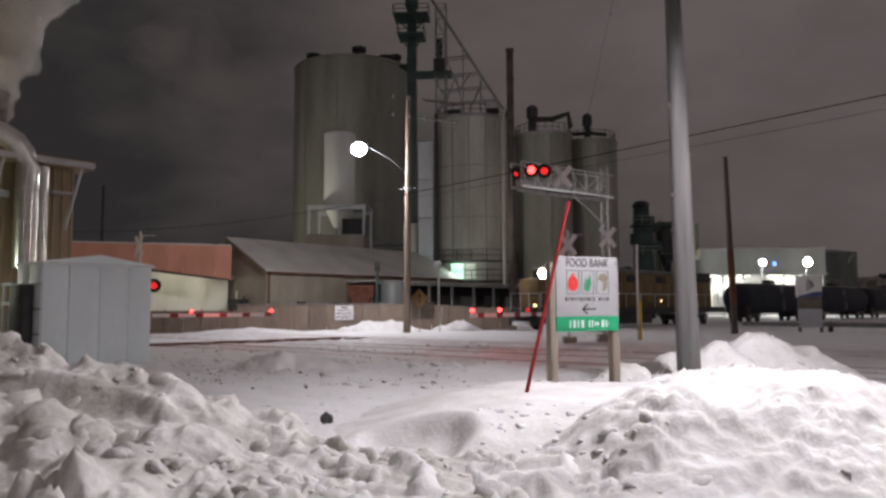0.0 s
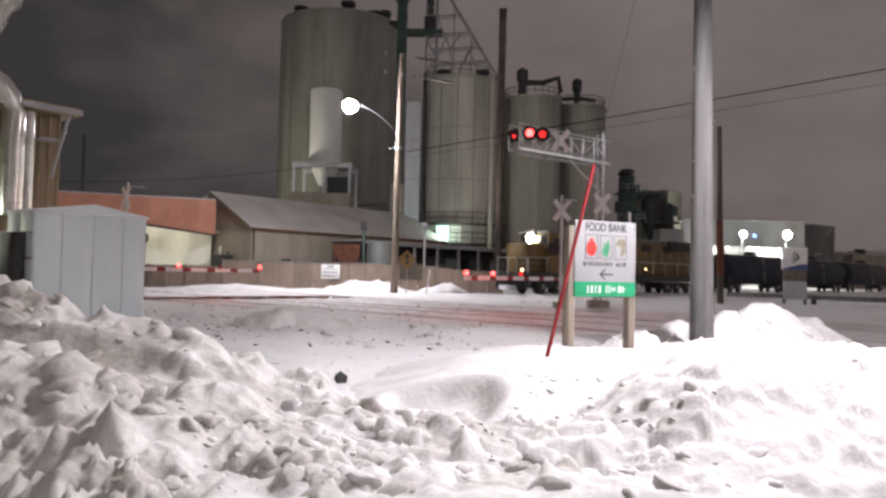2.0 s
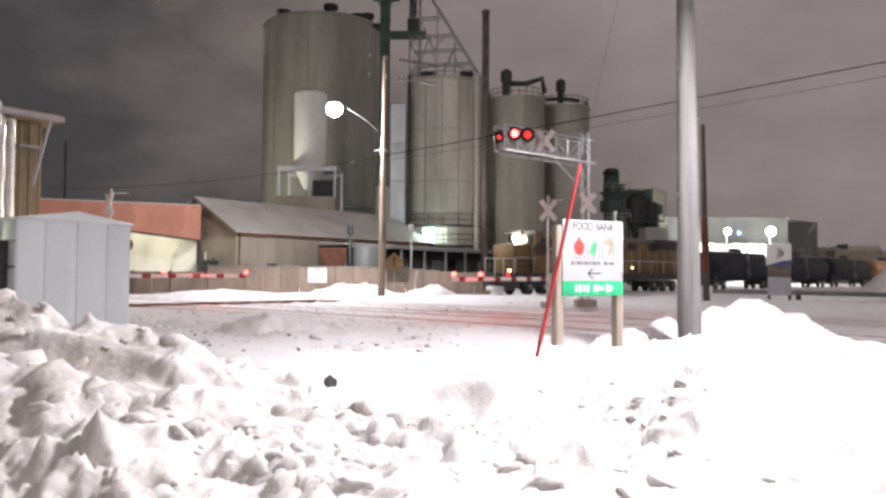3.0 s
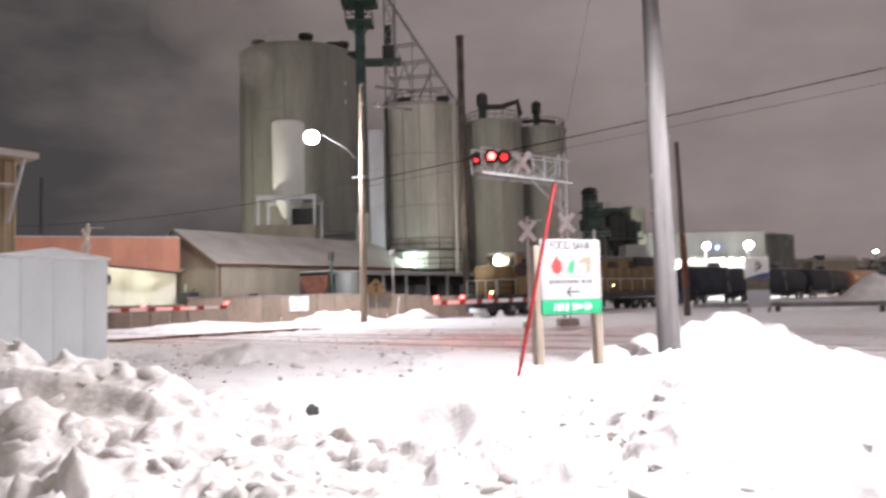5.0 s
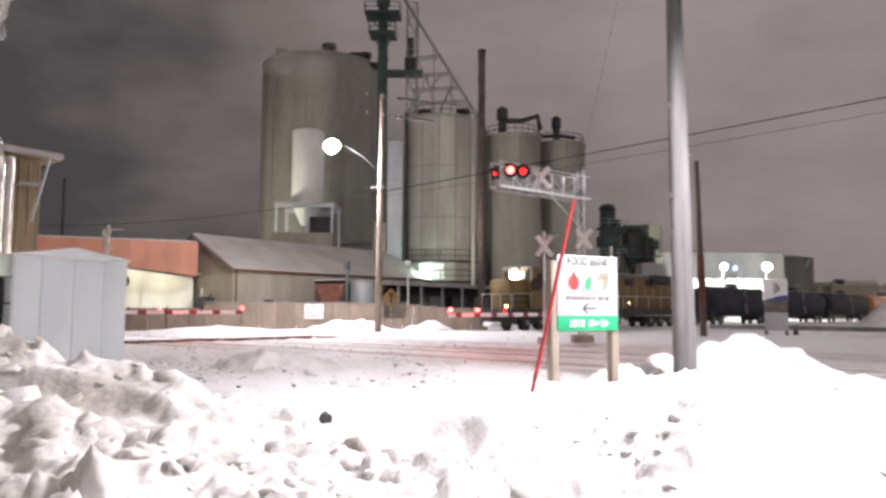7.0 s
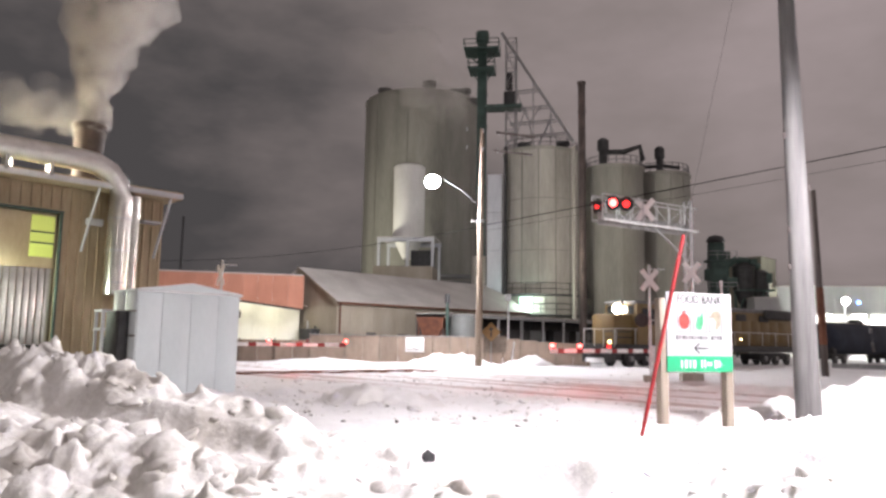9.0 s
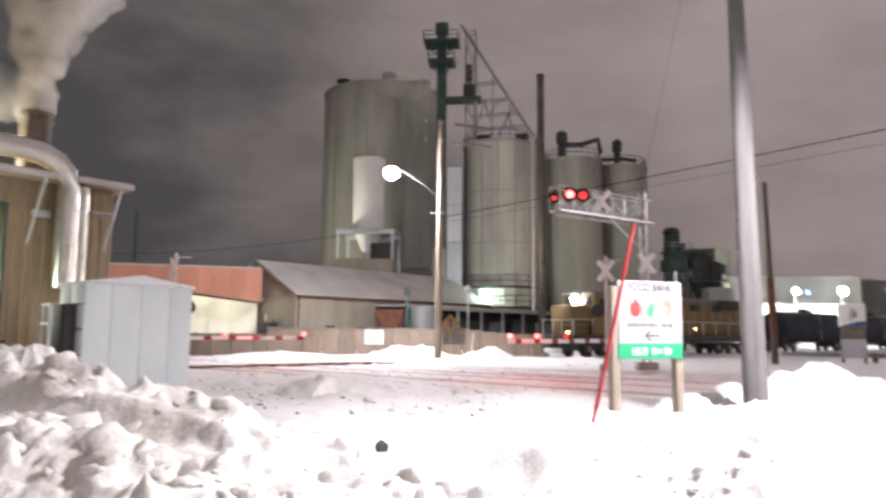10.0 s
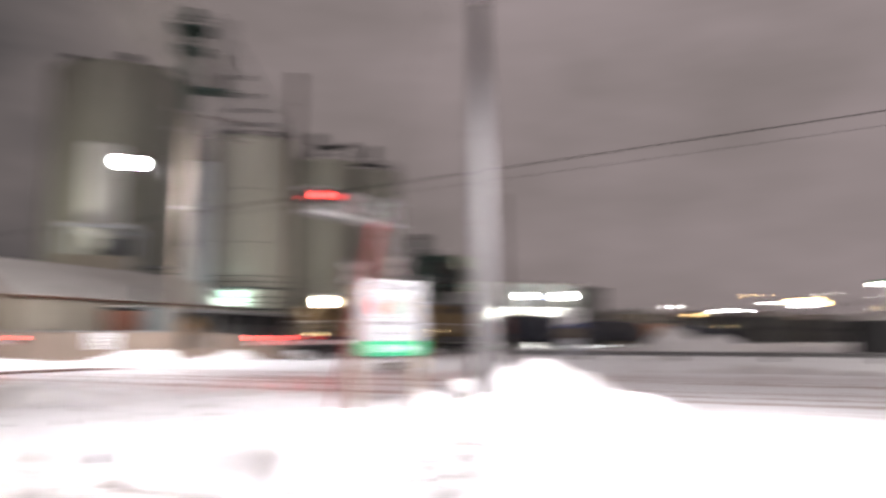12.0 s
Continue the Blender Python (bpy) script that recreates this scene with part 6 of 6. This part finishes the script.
def build_locomotive():
    l = thing("locomotive", TRAIN @ Matrix.Translation((-1.5, 0, 0)), "yellow and grey diesel locomotive with a bright headlight", "locomotive")
    part("underframe", box(nb(), (12.6, 0, 1.35), (25.8, 2.9, 0.5), None, 0.05), M_dark, l)
    part("fuel_tank", box(nb(), (11.0, 0, 0.75), (5.5, 2.6, 0.9), None, 0.15), M_dark, l)
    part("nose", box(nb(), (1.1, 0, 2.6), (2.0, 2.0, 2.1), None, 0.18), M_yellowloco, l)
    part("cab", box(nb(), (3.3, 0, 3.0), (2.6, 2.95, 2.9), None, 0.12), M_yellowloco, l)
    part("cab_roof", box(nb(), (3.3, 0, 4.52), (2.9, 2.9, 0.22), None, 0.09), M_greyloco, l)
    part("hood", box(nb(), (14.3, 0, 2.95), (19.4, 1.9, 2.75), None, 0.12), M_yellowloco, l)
    part("hood_roof", box(nb(), (14.3, 0, 4.45), (19.4, 1.95, 0.3), None, 0.1), M_greyloco, l)
    part("radiator", box(nb(), (21.2, 0, 4.2), (4.4, 2.6, 0.8), None, 0.1), M_dark, l)
    part("dynamic_brake", box(nb(), (8.0, 0, 4.4), (2.6, 2.3, 0.7), None, 0.1), M_dark, l)
    part("exhaust", box(nb(), (12.0, 0, 4.75), (0.7, 0.6, 0.3)), M_dark, l)
    for x in (6.6, 8.0, 9.4, 10.8, 12.2, 13.6, 15.0, 16.4, 17.8, 19.2, 20.6, 22.0):
        for sy in (-0.96, 0.96):
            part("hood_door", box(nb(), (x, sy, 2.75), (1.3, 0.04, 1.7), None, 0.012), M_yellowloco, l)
    for sy in (-0.72, 0.72):
        part("windscreen", box(nb(), (1.98, sy, 3.95), (0.06, 0.9, 0.6), None, 0.02), M_glass, l)
        part("side_window", box(nb(), (3.3, sy * 2.06, 3.75), (1.6, 0.05, 0.7), None, 0.02), M_glass, l)
    hb = part("headlight_box", box(nb(), (1.85, 0, 4.48), (0.3, 0.7, 0.36), None, 0.06), M_greyloco, l)
    bm = nb()
    bmesh.ops.create_uvsphere(bm, u_segments=16, v_segments=10, radius=0.34, matrix=Matrix.Translation((1.62, 0, 4.05)) @ Matrix.Diagonal((0.4, 1, 1, 1)))
    part("headlight", bm, G_head, hb, "dazzling warm white headlight")
    for sy in (-0.9, 0.9):
        part("ditch_light", rod(nb(), (-0.2, sy, 1.75), (-0.3, sy, 1.75), 0.09, n=10), G_amber if sy < 0 else M_glass, l)
    part("pilot", box(nb(), (-0.35, 0, 0.85), (0.25, 2.8, 1.0), None, 0.04), M_dark, l, "snow caked pilot plate")
    part("coupler", box(nb(), (-0.85, 0, 0.95), (0.8, 0.3, 0.35), None, 0.06), M_dark, l)
    part("pilot_snow", box(nb(), (-0.5, 0.2, 0.5), (0.2, 1.6, 0.32), None, 0.09), M_snow, l, "snow packed on the pilot")
    for sy in (-1.4, 1.4):
        bm = nb()
        beam(bm, (-0.2, sy, 2.65), (25.0, sy, 2.65), 0.05, 0.05)
        for k in range(13):
            beam(bm, (-0.2 + 2.02 * k, sy, 1.6), (-0.2 + 2.02 * k, sy, 2.65), 0.05, 0.05)
        part("handrail", bm, M_galv, l)
    bm = nb()
    for y in (-1.35, -0.4, 0.4, 1.35):
        beam(bm, (-0.3, y, 1.4), (-0.3, y, 2.6), 0.05, 0.05)
    beam(bm, (-0.3, -1.35, 2.6), (-0.3, 1.35, 2.6), 0.05, 0.05)
    part("front_handrail", bm, M_galv, l)
    for x in (4.9, 15.5):
        part("step_light", box(nb(), (x, -1.0, 2.1), (0.16, 0.12, 0.12), None, 0.03), G_amber, l)
    bogie(l, 3.6, 3, 1.75)
    bogie(l, 20.8, 3, 1.75)
    part("nose_door", box(nb(), (0.09, 0.35, 2.5), (0.04, 0.7, 1.6), None, 0.01), M_yellowloco, l)
    for z in (2.05, 2.45):
        part("nose_stripe", box(nb(), (1.1, 0, z), (2.02, 2.02, 0.09)), M_dark, l)
    for sy in (-0.95, 0.95):
        part("number_board", box(nb(), (1.96, sy, 4.42), (0.08, 0.5, 0.22), None, 0.01), M_black, l)
        part("step_well", box(nb(), (-0.05, sy * 1.4, 1.0), (0.5, 0.3, 0.75), None, 0.02), M_dark, l)
    for x in (7.6, 11.4, 15.6, 19.0):
        for sy in (-0.99, 0.99):
            part("hood_louvre", box(nb(), (x, sy, 3.85), (1.5, 0.04, 0.55), None, 0.01), M_dark, l)
    part("horn", rod(nb(), (3.0, 0.5, 4.66), (2.5, 0.5, 4.72), 0.04, 0.09, 10), M_steel, l)
    part("number_bars", box(nb(), (3.3, -1.49, 3.1), (0.9, 0.02, 0.25)), M_dark, l)


build_locomotive()


def tank_car(s, length, mat, label):
    c = thing("tank_car", TRAIN @ Matrix.Translation((s, 0, 0)), label, "tank car", "tank cars of the train")
    r, zc = 1.5, 2.4
    bm = nb()
    prof = [(0.15, 0.35), (0.4, 0.9), (0.55, 1.25), (0.85, 1.45), (1.3, 1.5), (length - 1.3, 1.5), (length - 0.85, 1.45), (length - 0.55, 1.25), (length - 0.4, 0.9), (length - 0.15, 0.35)]
    lathe(bm, [(rr, x) for x, rr in prof], 36)
    bmesh.ops.transform(bm, matrix=Matrix.Translation((0, 0, zc)) @ Matrix.Rotation(radians(90), 4, "Y"), verts=bm.verts)
    part("tank", bm, mat, c)
    part("sill", box(nb(), (length / 2, 0, 1.1), (length, 0.9, 0.35)), M_dark, c)
    part("dome", lathe(nb(), [(0.6, zc + 1.35), (0.6, zc + 1.85), (0.45, zc + 1.95)], 20, (length / 2, 0)), M_dark, c)
    for x in (0.9, length - 0.9):
        part("end_saddle", box(nb(), (x, 0, 1.35), (0.7, 2.2, 0.7), None, 0.06), M_dark, c)
    bm = nb()
    for sy in (-0.5, 0.5):
        for k in range(3):
            beam(bm, (length / 2 - 1 + k, sy * 1.5, zc + 1.4), (length / 2 - 1 + k, sy * 1.5, zc + 2.3), 0.05, 0.05)
        beam(bm, (length / 2 - 1, sy * 1.5, zc + 2.3), (length / 2 + 1, sy * 1.5, zc + 2.3), 0.05, 0.05)
    part("dome_railing", bm, M_steel, c)
    bm = nb()
    for sx in (-0.22, 0.22):
        beam(bm, (length / 2 + sx, -1.56, 1.2), (length / 2 + sx, -1.3, zc + 1.2), 0.05, 0.05)
    for k in range(7):
        beam(bm, (length / 2 - 0.22, -1.55 + 0.02 * k, 1.4 + 0.33 * k), (length / 2 + 0.22, -1.55 + 0.02 * k, 1.4 + 0.33 * k), 0.04, 0.04)
    part("ladder", bm, M_steel, c)
    bogie(c, 2.2, 2, 1.75, 0.45)
    bogie(c, length - 2.2, 2, 1.75, 0.45)
    part("top_snow", box(nb(), (length / 2, 0, zc + 1.5), (length - 2.4, 0.9, 0.07), None, 0.03), M_roofsnow, c)


tank_car(28.4, 15.6, M_tank, "black railway tank car with snow along its top")
tank_car(44.6, 16.6, M_tank, "black railway tank car with snow along its top")
tank_car(62.0, 17.6, M_tank, "black railway tank car with snow along its top")
tank_car(80.5, 16.6, M_orangelit, "railway tank car with orange light painted into its enamel")
for k in range(4):
    tank_car(98.0 + 17.4 * k, 16.6, M_tank, "black railway tank car far down the train")
point_lamp("yard_amber", TRAIN @ Vector((90.0, -9.0, 6.5)), 700, (1.0, 0.62, 0.3), 0.3)


# ---- far right: town lights, trees, shed ----
def build_distance():
    rnd = random.Random(5)
    for k in range(11):
        b = rnd.uniform(0.64, 1.2)
        y = rnd.uniform(150, 260)
        x, z = b * y, rnd.uniform(5, 13)
        s = thing("street_lamp", pose(x, y, 0), "small far street lamp in the town", "street lamp", "far street lamps")
        part("pole", rod(nb(), (0, 0, 0), (0, 0, z), 0.1, n=6), M_dark, s)
        bm = nb()
        bmesh.ops.create_icosphere(bm, subdivisions=2, radius=rnd.choice((0.2, 0.25, 0.3)), matrix=Matrix.Translation((0, 0, z)))
        part("lamp", bm, G_town if k % 3 else G_townwhite, s)
    for x, y, z in ((84, 121, 6.3), (86.2, 123, 6.6), (88.5, 122, 6.5), (78, 128, 7.4), (93, 118, 7.8), (98, 116, 7.2)):
        s = thing("street_lamp", pose(x, y, 0), "white far street lamp along the town road", "street lamp", "far street lamps")
        part("pole", rod(nb(), (0, 0, 0), (0, 0, z), 0.1, n=6), M_dark, s)
        part("lamp", box(nb(), (0, 0, z), (0.55, 0.3, 0.2), None, 0.04), G_flood, s)
    for x, y, z in ((171, 200, 13.4), (174, 201, 12.2), (167, 199, 13.0)):
        s = thing("yard_floodlight", pose(x, y, 0), "orange sodium floodlight in the far yard", "floodlight", "far floodlights")
        part("mast", rod(nb(), (0, 0, 0), (0, 0, z), 0.15, n=6), M_dark, s)
        bm = nb()
        bmesh.ops.create_icosphere(bm, subdivisions=2, radius=0.7, matrix=Matrix.Translation((0, 0, z)))
        part("lamp", bm, G_town, s)
    cn = thing("fuel_canopy", pose(131, 121, 0), "bright white fuel station canopy with a green edge", "canopy")
    part("canopy", box(nb(), (3, 3, 12.6), (14, 7, 0.5)), G_townwhite, cn)
    part("canopy_edge", box(nb(), (3, 3, 13.2), (14.4, 7.4, 0.6)), M_green, cn)
    for x in (-2, 8):
        part("column", box(nb(), (x, 3, 6.2), (0.5, 0.5, 12.4)), M_offwhite, cn)
    for k in range(9):
        x, y = rnd.uniform(85, 190), rnd.uniform(165, 215)
        hs = thing("far_building", pose(x, y, 0), "low dark building on the far side of town", "building", "far buildings")
        w, h = rnd.uniform(9, 20), rnd.uniform(4, 8)
        part("wall", box(nb(), (0, 0, h / 2), (w, 8, h)), M_greytank, hs)
        part("roof", prism(nb(), [(-w / 2 - 0.4, h), (w / 2 + 0.4, h), (w / 2 - 1.5, h + 1.6), (-w / 2 + 1.5, h + 1.6)], 8.6, Matrix.Translation((0, -4.3, 0))), M_roofsnow, hs)
        for i in range(3):
            part("window", box(nb(), (-w / 3 + i * w / 3, -4.03, h * 0.55), (1.2, 0.08, 1.1)), G_amber if (i + k) % 4 == 0 else M_glass, hs)
    sd = thing("road_shed", pose(45, 45.5, 0), "dark low shed beside the street", "shed")
    part("wall", box(nb(), (2, 1, 1.4), (5, 3, 2.8)), M_dark, sd)
    part("roof", prism(nb(), [(-0.8, 2.8), (4.8, 2.8), (2, 3.6)], 3.4, Matrix.Translation((0, -0.7, 0))), M_roofsnow, sd)


build_distance()


def tree(x, y, h, seed):
    rnd = random.Random(seed)
    t = thing("bare_tree", pose(x, y, 0), "bare dark winter tree on the skyline", "tree", "bare trees")
    bm = nb()
    rod(bm, (0, 0, 0), (0, 0, h * 0.45), 0.3, 0.18, 8)
    part("trunk", bm, M_treebark, t)
    bm = nb()

    def grow(p, d, ln, r, n):
        q = p + d * ln
        rod(bm, p, q, r, r * 0.6, 5, False)
        if n:
            for _ in range(3):
                e = (d + Vector((rnd.uniform(-0.7, 0.7), rnd.uniform(-0.7, 0.7), rnd.uniform(-0.1, 0.5)))).normalized()
                grow(q, e, ln * rnd.uniform(0.6, 0.8), r * 0.6, n - 1)
    grow(Vector((0, 0, h * 0.42)), Vector((0, 0, 1)), h * 0.2, 0.18, 4)
    part("branches", bm, M_treebark, t)


for k in range(12):
    rr = random.Random(40 + k)
    tree(rr.uniform(88, 150), rr.uniform(120, 165), rr.uniform(7, 11), k)


# ---- steam ----
def steam_material(name, tint, cover):
    m = bpy.data.materials.new(name)
    m.use_nodes = True
    t = m.node_tree
    t.nodes.clear()
    out = t.nodes.new("ShaderNodeOutputMaterial")
    dif = t.nodes.new("ShaderNodeBsdfDiffuse")
    dif.inputs["Color"].default_value = (*tint, 1)
    trl = t.nodes.new("ShaderNodeBsdfTranslucent")
    trl.inputs["Color"].default_value = (*tint, 1)
    both = t.nodes.new("ShaderNodeMixShader")
    both.inputs["Fac"].default_value = 0.5
    clear = t.nodes.new("ShaderNodeBsdfTransparent")
    mix = t.nodes.new("ShaderNodeMixShader")
    co = t.nodes.new("ShaderNodeTexCoord")
    nz = t.nodes.new("ShaderNodeTexNoise")
    nz.inputs["Scale"].default_value, nz.inputs["Detail"].default_value = 1.1, 5
    rg = t.nodes.new("ShaderNodeMapRange")
    rg.inputs["From Min"].default_value, rg.inputs["From Max"].default_value = 0.35, 0.65
    rg.inputs["To Min"].default_value, rg.inputs["To Max"].default_value = cover * 0.4, cover
    t.links.new(co.outputs["Object"], nz.inputs["Vector"])
    t.links.new(nz.outputs["Fac"], rg.inputs["Value"])
    t.links.new(rg.outputs["Result"], mix.inputs["Fac"])
    t.links.new(dif.outputs["BSDF"], both.inputs[1])
    t.links.new(trl.outputs["BSDF"], both.inputs[2])
    t.links.new(clear.outputs["BSDF"], mix.inputs[1])
    t.links.new(both.outputs["Shader"], mix.inputs[2])
    t.links.new(mix.outputs["Shader"], out.inputs["Surface"])
    return m


scene.cycles.transparent_max_bounces = 32
M_steam = steam_material("steam", (0.74, 0.72, 0.69), 0.30)
M_wisp = steam_material("thin_steam", (0.80, 0.78, 0.74), 0.055)


def puffs(radius, height, count, seed, blob=0.5):
    """A rigid clump of overlapping billows that fills a rough cylinder."""
    rnd = random.Random(seed)
    bm = nb()
    for _ in range(count):
        a, q = rnd.uniform(0, 6.283), radius * math.sqrt(rnd.random())
        r = radius * blob * rnd.uniform(0.55, 1.0)
        c = Vector((q * math.cos(a), q * math.sin(a), rnd.uniform(-0.5, 0.5) * height))
        got = bmesh.ops.create_icosphere(bm, subdivisions=3, radius=r, matrix=Matrix.Translation(c))
        for v in got["verts"]:
            v.co += (v.co - c) * (0.38 * noise.fractal(v.co * (1.3 / radius) * 1.6 + Vector((seed, 0, 0)), 1.0, 2.0, 3))
    return bm


STACK_TOP = Matrix.Translation((-15.0, 28.0, 0)) @ Matrix.Rotation(math.atan2(-TRACK.y, -TRACK.x), 4, "Z") @ Vector((3.2, -1.3, 9.9))
steam_rows = []


def build_steam():
    plume = thing("steam_plume", Matrix.Translation(STACK_TOP), "dense tan lit steam plume rising from the stack", "steam")
    z = -0.9
    for k in range(11):
        r = 0.50 + 0.235 * max(0.0, z)
        ob = tagged(part("steam_billow", puffs(r, r * 1.7, 30, k, 0.62), M_steam, plume), kind="stuff")
        steam_rows.append((ob, 0.10 * z, z, 0.20 * k, 1.1 + 0.10 * k))
        z += r * 0.95
    for k, (x, y, zz, r) in enumerate(((-2.2, -1.6, -0.3, 0.9), (-3.0, -2.2, 0.5, 1.1), (-1.6, -1.2, 0.2, 0.8))):
        ob = tagged(part("steam_billow", puffs(r, r, 14, 30 + k, 0.7), M_wisp, plume), kind="stuff")
        steam_rows.append((ob, x, zz, 0.4, 0.8))


build_steam()
wisp_rows = []


def build_wisps():
    for k, (x, y, z, r, vx, vz) in enumerate(((-34, 92, 31, 4.5, 2.2, 0.25), (-40, 94, 37, 5.5, 2.2, 0.3))):
        ob = solid("steam_wisp", puffs(r, r * 0.9, 22, 60 + k, 0.6), M_wisp, "thin drifting wisp of steam above the silos", "steam", "drifting steam", "stuff")
        wisp_rows.append((ob, x, y, z, vx, vz, k))


build_wisps()


def motions():
    """Each billow climbs and turns about its upright axis while the plume leans and swings."""
    for ob, lean, z, phase, rise in steam_rows:
        rows = []
        for i in range(13):
            t = float(i)
            rows.append((t, pose(lean + 0.10 * math.sin(0.9 * t + phase), 0.08 * math.cos(0.7 * t + phase), z + rise * 0.085 * t, 0, 0, 16 * t + 40 * phase)))
        walk(ob, rows)
    for ob, x, y, z, vx, vz, k in wisp_rows:
        walk(ob, [(float(t), pose(x + vx * t, y, z + vz * t, 0, 0, 4 * t + 30 * k)) for t in range(13)])


motions()
